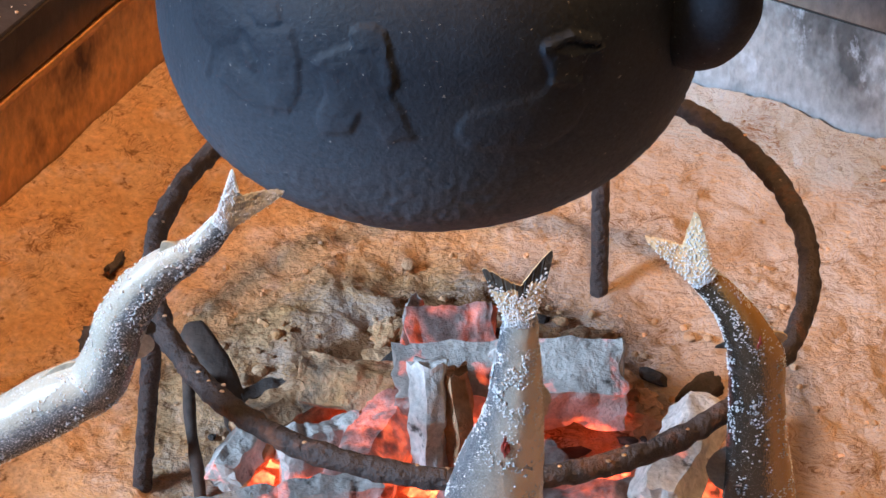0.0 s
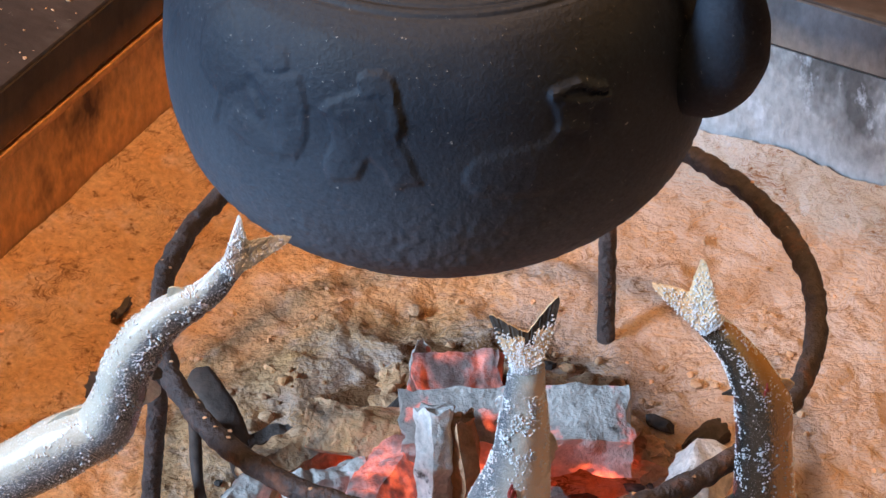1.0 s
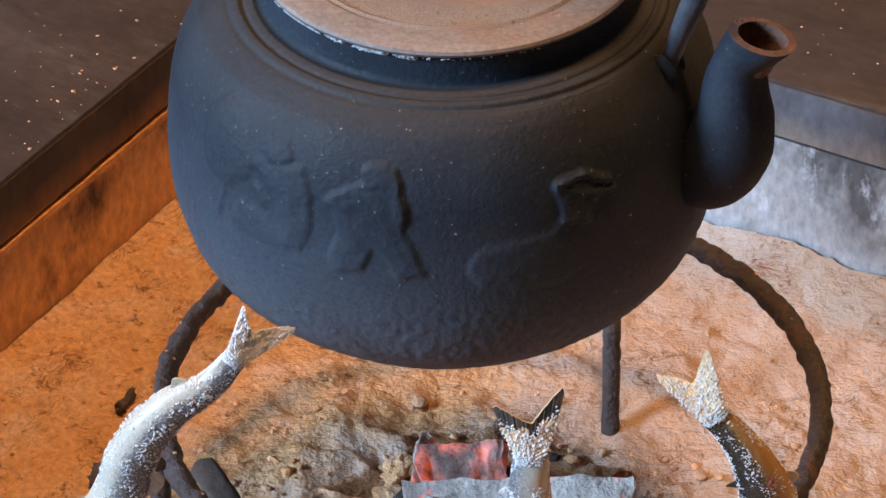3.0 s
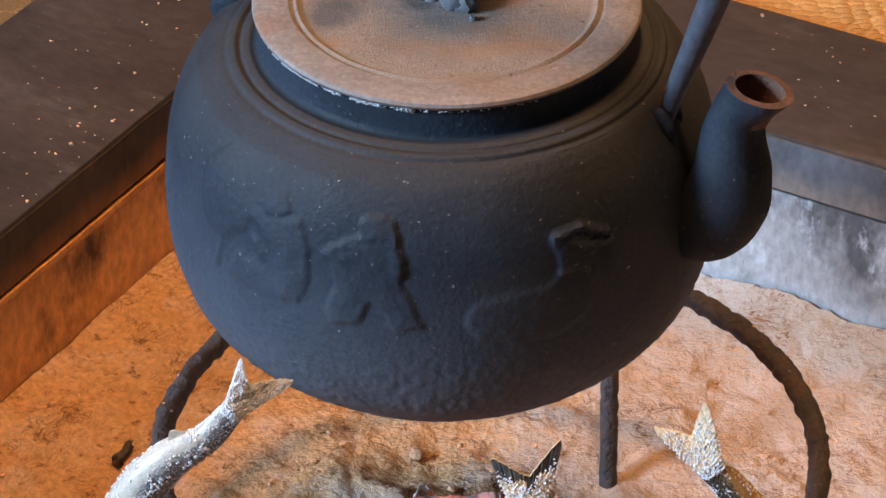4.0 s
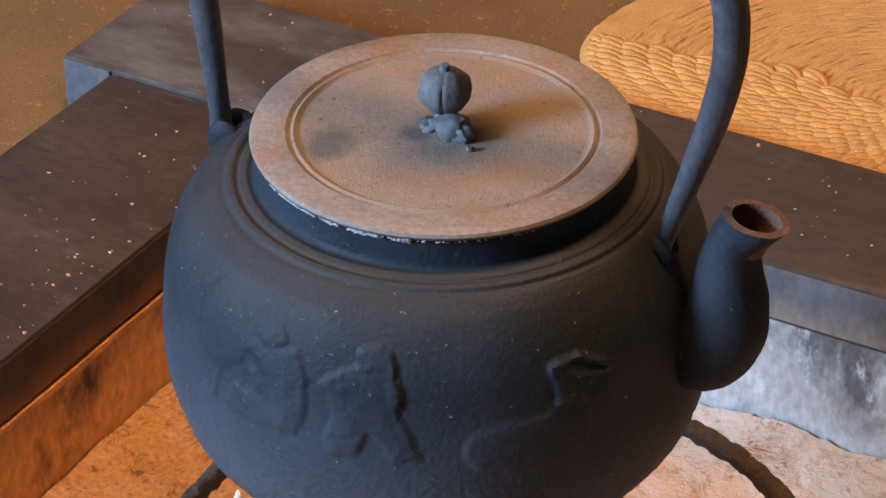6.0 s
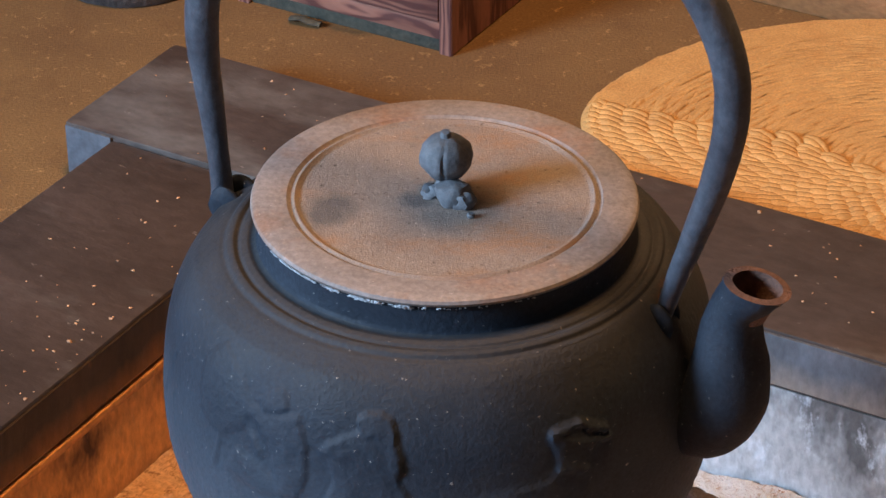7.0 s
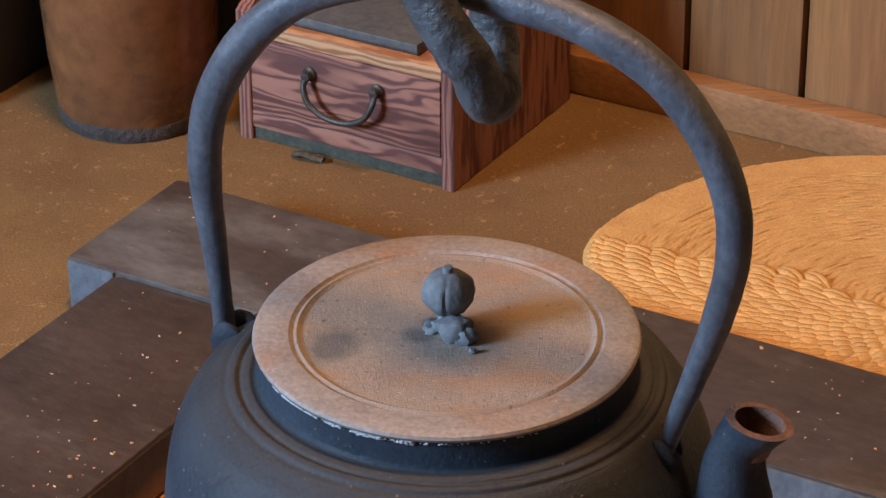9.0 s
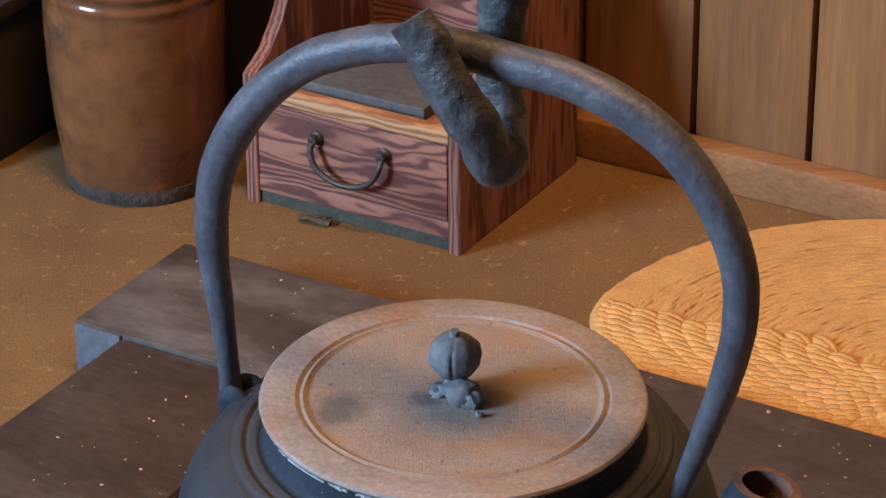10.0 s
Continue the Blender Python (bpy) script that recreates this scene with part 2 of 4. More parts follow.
CEDAR = grained("red_cedar", (0.38, 0.165, 0.112), (0.135, 0.052, 0.044), "X", 0.95, 2.4)
CEDAR_POST = grained("red_cedar_upright", (0.34, 0.15, 0.105), (0.12, 0.045, 0.04), "Z", 2.4, 0.5)
CEDAR_TOP = grained("pale_cedar_edge", (0.60, 0.33, 0.17), (0.34, 0.15, 0.07), "X", 1.8, 0.6)
MOULD = surface("weathered_plinth", (0.055, 0.055, 0.042), (0.10, 0.09, 0.065), 60, (0.8, 1.0), 0, 0.7, 240)
BLACK_TIN = surface("dull_grey_tray", (0.10, 0.10, 0.105), (0.15, 0.14, 0.13), 30, (0.5, 0.7), 0.2, 0.2, 200)
PULL = surface("drawer_pull_iron", (0.06, 0.055, 0.05), (0.10, 0.09, 0.08), 120, (0.4, 0.6), 0.6, 0.3, 300)
GLAZE = surface("brown_stoneware_glaze", (0.23, 0.090, 0.034), (0.13, 0.055, 0.027), 12, (0.12, 0.26), 0, 0.25, 60, depth=0.002,
                spots=((0.055, 0.040, 0.028), 16, 0.57, 0.72), spots2=((0.40, 0.14, 0.035), 14, 0.60, 0.76), spec=0.5)
STRAW = surface("braided_straw", (0.68, 0.385, 0.135), (0.58, 0.305, 0.098), 40, (0.45, 0.7), 0, 0.5, 700, vary=0.07, island=True, depth=0.0008, stretch=(1, 1, 1))
HOOK = surface("blackened_hook", (0.030, 0.031, 0.035), (0.075, 0.078, 0.088), 45, (0.40, 0.65), 0, 0.8, 120, depth=0.003,
               spots=((0.11, 0.11, 0.115), 60, 0.58, 0.70))


def fish_skin(name, back, flank, belly, rough, frost=0.60, reach=0.22):
    """Fish skin that runs from a dark back through the flank to a pale belly."""
    m = surface(name, flank, flank, 40, rough, 0.0, 0.35, 500, depth=0.0007, spec=0.6)
    n, k = m.node_tree.nodes, m.node_tree.links.new
    at = n.new("ShaderNodeAttribute")
    at.attribute_name = "belly_share"
    nz = n.new("ShaderNodeTexNoise")
    nz.inputs["Scale"].default_value, nz.inputs["Detail"].default_value = 120.0, 6.0
    ad = n.new("ShaderNodeMath")
    ad.operation = "MULTIPLY_ADD"
    ad.inputs[1].default_value = 0.50
    k(nz.outputs["Fac"], ad.inputs[0])
    k(at.outputs["Fac"], ad.inputs[2])
    rp = n.new("ShaderNodeValToRGB")
    el = rp.color_ramp.elements
    el[0].position, el[0].color = reach, (*back, 1)
    el[1].position, el[1].color = 1.05, (*belly, 1)
    mid = el.new(0.38 + reach)
    mid.color = (*flank, 1)
    k(ad.outputs[0], rp.inputs["Fac"])
    sp = n.new("ShaderNodeTexNoise")
    sp.inputs["Scale"].default_value, sp.inputs["Detail"].default_value = 260.0, 6.0
    mr = n.new("ShaderNodeMapRange")
    mr.inputs["From Min"].default_value, mr.inputs["From Max"].default_value = frost - 0.05, frost + 0.05
    k(sp.outputs["Fac"], mr.inputs["Value"])
    mx = n.new("ShaderNodeMix")
    mx.data_type = "RGBA"
    mx.inputs[7].default_value = (0.80, 0.80, 0.81, 1)
    k(mr.outputs["Result"], mx.inputs["Factor"])
    k(rp.outputs["Color"], mx.inputs[6])
    k(mx.outputs[2], n["Principled BSDF"].inputs["Base Color"])
    return m


FISH_SILVER = fish_skin("silver_fish_skin", (0.024, 0.026, 0.030), (0.175, 0.18, 0.185), (0.54, 0.50, 0.41), (0.16, 0.36), 0.60, 0.48)
FISH_CREAM = fish_skin("cream_fish_skin", (0.09, 0.11, 0.13), (0.60, 0.54, 0.44), (0.84, 0.66, 0.46), (0.18, 0.40), 0.60, 0.34)
FISH_BROWN = fish_skin("browned_fish_skin", (0.018, 0.020, 0.018), (0.060, 0.052, 0.034), (0.52, 0.28, 0.085), (0.12, 0.30), 0.68, 0.42)
FISH_PALE = surface("pale_fin_skin", (0.66, 0.57, 0.42), (0.55, 0.48, 0.37), 60, (0.4, 0.6), 0, 0.4, 400)
FIN_DARK = surface("charred_tail_fin", (0.025, 0.022, 0.02), (0.07, 0.055, 0.04), 90, (0.4, 0.6), 0, 0.5, 500)
FIN_GREY = surface("dark_grey_fin", (0.075, 0.072, 0.068), (0.16, 0.15, 0.135), 70, (0.3, 0.5), 0, 0.5, 420)
FIN_TAN = surface("browned_tail_fin", (0.85, 0.66, 0.42), (0.66, 0.47, 0.27), 90, (0.4, 0.6), 0, 0.5, 500, spots=((0.75, 0.70, 0.62), 260, 0.55, 0.65))
FIN_WHITE = surface("salted_tail_fin", (0.86, 0.85, 0.83), (0.74, 0.74, 0.73), 120, (0.5, 0.8), 0, 0.8, 600)
SALT = surface("coarse_salt", (0.86, 0.86, 0.87), (0.74, 0.74, 0.76), 300, (0.3, 0.6), 0, 0.3, 900)
WOUND = surface("red_flesh", (0.38, 0.055, 0.045), (0.28, 0.05, 0.04), 200, (0.25, 0.4))
BAMBOO = surface("bamboo_skewer_wood", (0.50, 0.36, 0.18), (0.40, 0.27, 0.13), 60, (0.5, 0.7))
CHAR = surface("dead_charcoal", (0.035, 0.028, 0.026), (0.11, 0.085, 0.075), 50, (0.8, 1.0), 0, 0.8, 260, depth=0.002,
               spots=((0.20, 0.16, 0.14), 40, 0.62, 0.76))
CLINKER = surface("ash_lump", (0.66, 0.34, 0.145), (0.72, 0.48, 0.31), 40, (0.9, 1.0), 0, 0.9, 240, depth=0.003,
                  spots=((0.22, 0.15, 0.11), 45, 0.56, 0.72), vary=0.3, island=True)
CHIP = surface("charred_chip", (0.06, 0.042, 0.036), (0.11, 0.072, 0.055), 60, (0.7, 0.9), 0, 0.4, 200)
WHITE_COAL = ember("ash_white_charcoal", (0.70, 0.63, 0.58), (0.86, 0.81, 0.77), 3.0, 0.64, 0.76, 45)
GREY_COAL = ember("ash_grey_charcoal", (0.50, 0.44, 0.40), (0.72, 0.65, 0.60), 4.0, 0.56, 0.74, 40)
HOT_COAL = ember("glowing_charcoal", (0.20, 0.10, 0.08), (0.50, 0.40, 0.36), 2.3, 0.42, 0.70, 30)
EMBER_BED = ember("ember_bed_heat", (0.14, 0.06, 0.04), (0.40, 0.30, 0.26), 9.0, 0.38, 0.62, 40)

# ---- mesh helpers ----
PLACE = {}


def thing(name, at, label, category, group="", turn=None):
    ob = new(name)
    ob.empty_display_size = 0.02
    m = Matrix.Translation(at) @ (turn or Matrix())
    ob.matrix_world = m
    PLACE[ob] = m
    return tagged(ob, label, category, group)


def part(name, bm, material, parent=None, label="", kind="", smooth=True):
    """Links a bmesh, built in room coordinates, as one mesh under a thing or a part."""
    if parent is not None:
        bm.transform(PLACE[parent].inverted())
    me = bpy.data.meshes.new(name)
    bmesh.ops.recalc_face_normals(bm, faces=bm.faces)
    bm.to_mesh(me)
    bm.free()
    for mt in (material if isinstance(material, (list, tuple)) else [material]):
        me.materials.append(mt)
    if smooth:
        me.polygons.foreach_set("use_smooth", [True] * len(me.polygons))
        me.set_sharp_from_angle(angle=radians(42))
    ob = new(name, me)
    if parent is not None:
        ob.parent = parent
        PLACE[ob] = PLACE[parent]
    else:
        PLACE[ob] = Matrix()
    return tagged(ob, label, kind=kind)


def revolve(bm, profile, at, seg=64, turn=None, close=True):
    """Turns (radius, height) pairs round the upright through at."""
    m = Matrix.Translation(at) @ (turn or Matrix())
    rings = [[bm.verts.new(m @ Vector((r * math.cos(2 * math.pi * i / seg), r * math.sin(2 * math.pi * i / seg), h))) for i in range(seg)]
             for r, h in profile]
    for a, b in zip(rings, rings[1:]):
        for i in range(seg):
            bm.faces.new((a[i], a[(i + 1) % seg], b[(i + 1) % seg], b[i]))
    if close:
        bm.faces.new(rings[0][::-1])
        bm.faces.new(rings[-1])
    return rings


def spline(pts, per=8):
    """A smooth line through points (Catmull-Rom)."""
    p = [Vector(q) for q in pts]
    p = [2 * p[0] - p[1]] + p + [2 * p[-1] - p[-2]]
    out = []
    for i in range(1, len(p) - 2):
        for s in range(per):
            t = s / per
            out.append(0.5 * ((2 * p[i]) + (p[i + 1] - p[i - 1]) * t + (2 * p[i - 1] - 5 * p[i] + 4 * p[i + 1] - p[i + 2]) * t * t
                              + (3 * p[i] - p[i - 1] - 3 * p[i + 1] + p[i + 2]) * t ** 3))
    return out + [p[-2]]


def tube(bm, line, radii, seg=16, side=Vector((0, 0, 1)), rough=0.0, freq=60.0, ends=True):
    """Sweeps an oval along a line; radii: a number, or one (across, along side) pair or number a point."""
    rings, n = [], len(line)
    for i, q in enumerate(line):
        d = (line[min(i + 1, n - 1)] - line[max(i - 1, 0)]).normalized()
        b = side - d * side.dot(d)
        b = b.normalized() if b.length > 1e-4 else d.orthogonal().normalized()
        a = d.cross(b)
        r = radii[i] if isinstance(radii, (list, tuple)) else radii
        ra, rb = r if isinstance(r, (list, tuple)) else (r, r)
        ring = []
        for j in range(seg):
            w = 2 * math.pi * j / seg
            v = q + a * (ra * math.cos(w)) + b * (rb * math.sin(w))
            if rough:
                v += (v - q).normalized() * rough * noise.fractal(v * freq, 1.0, 2.0, 3)
            ring.append(bm.verts.new(v))
        rings.append(ring)
    for a, b in zip(rings, rings[1:]):
        for j in range(seg):
            bm.faces.new((a[j], a[(j + 1) % seg], b[(j + 1) % seg], b[j]))
    if ends:
        bm.faces.new(rings[0][::-1])
        bm.faces.new(rings[-1])
    return rings


def loop_tube(bm, line, r, seg=14, rough=0.0, freq=60.0):
    rings = tube(bm, line, r, seg, rough=rough, freq=freq, ends=False)
    a, b = rings[-1], rings[0]
    for j in range(seg):
        bm.faces.new((a[j], a[(j + 1) % seg], b[(j + 1) % seg], b[j]))


def block(bm, lo, hi, m=None, bevel=0.002, wear=0.0, cuts=0):
    """A box with rounded, slightly worn edges, between two corners, turned by m."""
    made = bmesh.ops.create_cube(bm, size=1.0)["verts"]
    lo, hi = Vector(lo), Vector(hi)
    for v in made:
        v.co = Vector([lo[i] + (v.co[i] + 0.5) * (hi[i] - lo[i]) for i in range(3)])
    edges = list({e for v in made for e in v.link_edges})
    if cuts:
        out = bmesh.ops.subdivide_edges(bm, edges=edges, cuts=cuts, use_grid_fill=True)
        made = list({v for f in bm.faces for v in f.verts})
    elif bevel:
        out = bmesh.ops.bevel(bm, geom=edges, offset=bevel, segments=2, affect="EDGES", profile=0.6)
        made = list({v for f in out["faces"] for v in f.verts} | set(out["verts"]))
    for v in made:
        if wear:
            v.co += noise.noise_vector(v.co * 35) * wear
        if m is not None:
            v.co = m @ v.co
    return made


def lump(bm, at, size, turn=0.0, rough=0.25, freq=30.0, sub=3, seed=0.0, tip=0.0):
    """A stone-like lump with an uneven surface."""
    made = bmesh.ops.create_icosphere(bm, subdivisions=sub, radius=1.0)["verts"]
    m = Matrix.Translation(at) @ Matrix.Rotation(turn, 4, "Z") @ Matrix.Rotation(tip, 4, "X") @ Matrix.Diagonal((*size, 1))
    for v in made:
        k = 1 + rough * noise.fractal(v.co * 1.7 + Vector((seed, seed * 1.7, 0)), 1.0, 2.0, 4)
        v.co = m @ (v.co * k)
    return made


# ---- setting: room ----
U0, U1, V0, V1 = ROOM
FLOOR_Z = 0.075
PIT = (-0.812, 0.09, 0.30, 1.208)                       # inside of the hearth: u from, u to, v from, v to

bm = bmesh.new()
for lo, hi in (((U0, V0), (PIT[0] - 0.12, V1)), ((PIT[1] + 0.12, V0), (U1, V1)),
               ((PIT[0] - 0.12, PIT[3] + 0.112), (PIT[1] + 0.12, V1)), ((PIT[0] - 0.12, V0), (PIT[1] + 0.12, PIT[2] - 0.12))):
    block(bm, (lo[0], lo[1], FLOOR_Z - 0.05), (hi[0], hi[1], FLOOR_Z), HEARTH, bevel=0)
tagged(part("floor", bm, FLOOR_MAT, smooth=False), "brown felted floor mat round the hearth", "floor", kind="structure")

bm = bmesh.new()
block(bm, (U0, V1, -0.1), (U1, V1 + 0.1, 2.5), HEARTH, bevel=0)
back = part("wall_back", bm, GROOVE, smooth=False)
tagged(back, "wooden plank wall with dark joints", "wall", kind="structure")
bm = bmesh.new()
block(bm, (U1, V0, -0.1), (U1 + 0.1, V1 + 0.1, 2.5), HEARTH, bevel=0)
tagged(part("wall_right", bm, ROOM_WOOD, smooth=False), "brown wooden room wall", "wall", kind="structure")
bm = bmesh.new()
block(bm, (U0 - 0.1, V0 - 0.1, -0.1), (U1 + 0.1, V0, 2.5), HEARTH, bevel=0)
tagged(part("wall_front", bm, PLASTER, smooth=False), "ochre plaster room wall", "wall", kind="structure")
bm = bmesh.new()
for lo, hi in (((V0, -0.1), (WIN_V[0], 2.5)), ((WIN_V[1], -0.1), (V1 + 0.1, 2.5)), ((WIN_V[0], -0.1), (WIN_V[1], WIN_Z[0])), ((WIN_V[0], WIN_Z[1]), (WIN_V[1], 2.5))):
    block(bm, (U0 - 0.1, lo[0], lo[1]), (U0, hi[0], hi[1]), HEARTH, bevel=0)
tagged(part("wall_left", bm, PLASTER, smooth=False), "ochre plaster wall with a window opening", "wall", kind="structure")
bm = bmesh.new()
block(bm, (U0 - 0.1, V0 - 0.1, 2.5), (U1 + 0.1, V1 + 0.1, 2.6), HEARTH, bevel=0)
tagged(part("ceiling", bm, ROOM_WOOD, smooth=False), "dark wooden ceiling", "ceiling", kind="structure")

# planks of the back wall; the stretch left of the box is near black
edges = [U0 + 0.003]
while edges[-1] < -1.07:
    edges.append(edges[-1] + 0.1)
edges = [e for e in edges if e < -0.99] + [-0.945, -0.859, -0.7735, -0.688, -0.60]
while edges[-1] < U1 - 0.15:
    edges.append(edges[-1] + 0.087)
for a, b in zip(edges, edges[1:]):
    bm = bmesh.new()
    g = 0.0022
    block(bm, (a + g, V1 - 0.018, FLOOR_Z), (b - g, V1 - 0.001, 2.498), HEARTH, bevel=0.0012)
    part("plank", bm, PLANK if a > -0.95 else DARK_WALL, back, "" if a > -0.95 else "near-black plank")
bm = bmesh.new()
block(bm, (-0.955, V1 - 0.036, FLOOR_Z), (U1 - 0.01, V1 - 0.0185, 0.1045), HEARTH, bevel=0.002)
tagged(part("baseboard", bm, SKIRT), "warm brown wooden skirting board along the plank wall", "baseboard", kind="structure")

# ---- hearth pit ----


def lining(name, lo, hi, material, label):
    b = bmesh.new()
    block(b, lo, hi, HEARTH, bevel=0.0015, cuts=14)
    for v in b.verts:
        v.co += noise.noise_vector(v.co * 14) * 0.0012
    return tagged(part(name, b, material), label, "hearth lining", kind="structure")


A, B, C, D = PIT
side = lining("hearth_lining", (A - 0.012, C, -0.08), (A - 0.001, D, 0.0735), RUSTY_SHEET, "rust-orange stained board lining the hearth pit")
b = bmesh.new()
block(b, (A - 0.0015, C + 0.001, 0.0672), (A + 0.0024, D - 0.001, 0.0722), HEARTH, bevel=0.001, wear=0.0004)
part("lip", b, LIP, side, "rust-orange rounded upper edge")
lining("hearth_lining", (A, D + 0.002, -0.08), (B, D + 0.012, 0.0768), ZINC, "grey ash-stained sheet lining the hearth pit")
lining("hearth_lining", (B, C, -0.08), (B + 0.012, D, 0.0735), RUSTY_SHEET, "rust-orange stained board lining the hearth pit")
lining("hearth_lining", (A, C - 0.012, -0.08), (B, C, 0.0735), RUSTY_SHEET, "rust-orange stained board lining the hearth pit")


def beam(lo, hi):
    b = bmesh.new()
    block(b, lo, hi, HEARTH, bevel=0.0025, wear=0.0006)
    return b


for lo, hi in (((-0.937, C - 0.12, FLOOR_Z), (A, D + 0.001, 0.110)), ((-0.973, D + 0.003, FLOOR_Z), (B + 0.16, D + 0.118, 0.112)),
               ((B, C - 0.12, FLOOR_Z), (B + 0.125, D + 0.001, 0.110)), ((A + 0.002, C - 0.118, FLOOR_Z), (B - 0.002, C, 0.110))):
    q = uv((lo[0] + hi[0]) / 2, (lo[1] + hi[1]) / 2, FLOOR_Z)
    t = thing("hearth_beam", q, "dark brown worn wooden beam framing the hearth, dusted with ash", "beam", "hearth frame", HEARTH)
    part("plank", beam(lo, hi), BEAM, t)
b = bmesh.new()
block(b, (A - 0.0005, C + 0.002, FLOOR_Z + 0.0008), (A + 0.0014, D - 0.001, 0.1072), HEARTH, bevel=0.0005, cuts=24)
for v in b.verts:
    v.co += noise.noise_vector(v.co * 60) * 0.0006
part("edge_face", b, BEAM_FACE, bpy.data.objects["hearth_beam"], "scorched inner face with rust-orange stains")
t = bpy.data.objects["hearth_beam.001"]
b = bmesh.new()
block(b, (A, D + 0.0005, 0.0795), (B, D + 0.0025, 0.1105), HEARTH, bevel=0.0006)
part("metal_band", b, ZINC_BAND, t, "blue-grey metal edge band")
# thin plate whose colour holds the blue daylight falling on this edge
b = bmesh.new()
block(b, (-0.9715, D + 0.0012, FLOOR_Z + 0.001), (-0.9385, D + 0.0028, 0.1105), HEARTH, bevel=0.0004)
part("edge_face", b, BEAM_DAYLIT, t, "edge face with blue-grey daylight put into its colour")


def ash_height(x, y):
    p = Vector((x, y, 0))
    u, v = 0.8616 * x - 0.5075 * y, 0.5075 * x + 0.8616 * y
    h = 0.010 * noise.fractal(p * 7, 1.0, 2.0, 3) + 0.0045 * noise.fractal(p * 30, 1.0, 2.0, 4)
    h += 0.0022 * max(0.0, noise.fractal(p * 110, 1.0, 2.0, 3))
    h *= 0.35 + 0.65 * min(1.0, (D - v) / 0.07) * min(1.0, (u - A) / 0.05)
    near = max(0.0, 1 - (D - v) / 0.09)
    h += 0.016 * near ** 1.5 * (0.75 + 0.5 * noise.noise(p * 16)) + 0.0018 * near * noise.fractal(p * 130, 1.0, 2.0, 3)
    h -= 0.0028 * max(0.0, noise.noise(p * 95) - 0.18) * (1 - 0.5 * near)
    h += 0.010 * max(0.0, 1 - (u - A) / 0.05)
    r = math.hypot(x - 0.02, y - 1.03)
    h -= 0.008 * math.exp(-(r / 0.09) ** 2)
    h += 0.006 * max(0.0, noise.fractal(p * 48, 1.0, 2.0, 3)) * math.exp(-((r - 0.075) / 0.05) ** 2)
    return h


b = bmesh.new()
us = [A + (B - A) * i / 50 for i in range(51) if A + (B - A) * i / 50 > -0.30]
us = [A + 0.0018 * i for i in range(int((-0.30 - A) / 0.0018))] + us
vs = [C + (0.62 - C) * i / 18 for i in range(18)] + [0.62 + (D - 0.62) * i / 320 for i in range(321)]
rows = [[None] * len(us) for _ in vs]
for j, v in enumerate(vs):
    for i, u in enumerate(us):
        q = uv(u, v)
        rows[j][i] = b.verts.new((q.x, q.y, ash_height(q.x, q.y)))
for j in range(len(vs) - 1):
    for i in range(len(us) - 1):
        b.faces.new((rows[j][i], rows[j][i + 1], rows[j + 1][i + 1], rows[j + 1][i]))
# pale: mottled paler ash, with daylight's reach past the left beam painted in
grey, pale, pit = [], [], []
for v in vs:
    for u in us:
        q = uv(u, v)
        n0, n1 = noise.fractal(q * 14, 1.0, 2.0, 4), noise.fractal(q * 32, 1.0, 2.0, 4)
        wall = max(0.0, min(1.0, 1.35 - (D - v) / 0.060 + 0.35 * n0))
        r = math.hypot(q.x - .02, q.y - 1.06)
        grey.append(wall)
        pale.append(max(0.0, min(1.0, (u - A) / 0.16 - 0.55 + 0.55 * n0)) * (1.0 if r > .07 else .6))
        pit.append(max(0.46 + 0.12 * n1, min(0.9, 0.55 + 0.7 * n1 - abs(r - .075) / 0.05)))
bed = part("ash_bed", b, ASH)
for share, values in (("grey_share", grey), ("pale_daylit_share", pale), ("pit_share", pit)):
    bed.data.attributes.new(share, "FLOAT", "POINT").data.foreach_set("value", values)
tagged(bed, "rust-tinted crumbly ash filling the hearth pit", "ash", kind="stuff")

# ---- gridiron: iron ring on legs stuck in the ash ----
RING_C, RING_R, RING_Z = Vector((0.0202, 1.0585, 0)), 0.1522, 0.10
trivet = thing("iron_trivet", (RING_C.x, RING_C.y, 0), "rusty scaled iron ring trivet standing in the ash", "trivet")
b = bmesh.new()
line = [RING_C + Vector((RING_R * math.cos(2 * math.pi * i / 420), RING_R * math.sin(2 * math.pi * i / 420), RING_Z)) for i in range(420)]
loop_tube(b, line, 0.0051, 20, rough=0.0013, freq=150)
part("ring", b, RING_IRON, trivet)
for at, foot in (((-0.1285, 1.0180), (-0.1440, 1.0060)), ((0.0838, 1.1965), (0.0827, 1.142)), ((0.1480, 0.985), (0.156, 0.975))):
    b = bmesh.new()
    top, low = Vector((*at, RING_Z)), Vector((*foot, -0.03))
    tube(b, [top.lerp(low, k / 60) for k in range(61)], 0.0045, 14, side=Vector((1, 0, 0)), rough=0.0008, freq=170)
    part("leg", b, RING_IRON, trivet)
b = bmesh.new()
for k in range(26):
    w = random.uniform(0, 2 * math.pi)
    q = RING_C + Vector((RING_R * math.cos(w), RING_R * math.sin(w), RING_Z + 0.0048))
    lump(b, q + Vector((random.uniform(-.003, .003), random.uniform(-.003, .003), 0)), (0.0012, 0.001, 0.0006), sub=1, seed=k)
part("ash_fleck", b, CLINKER, trivet, "pale ash flecks stuck to the iron", kind="stuff")

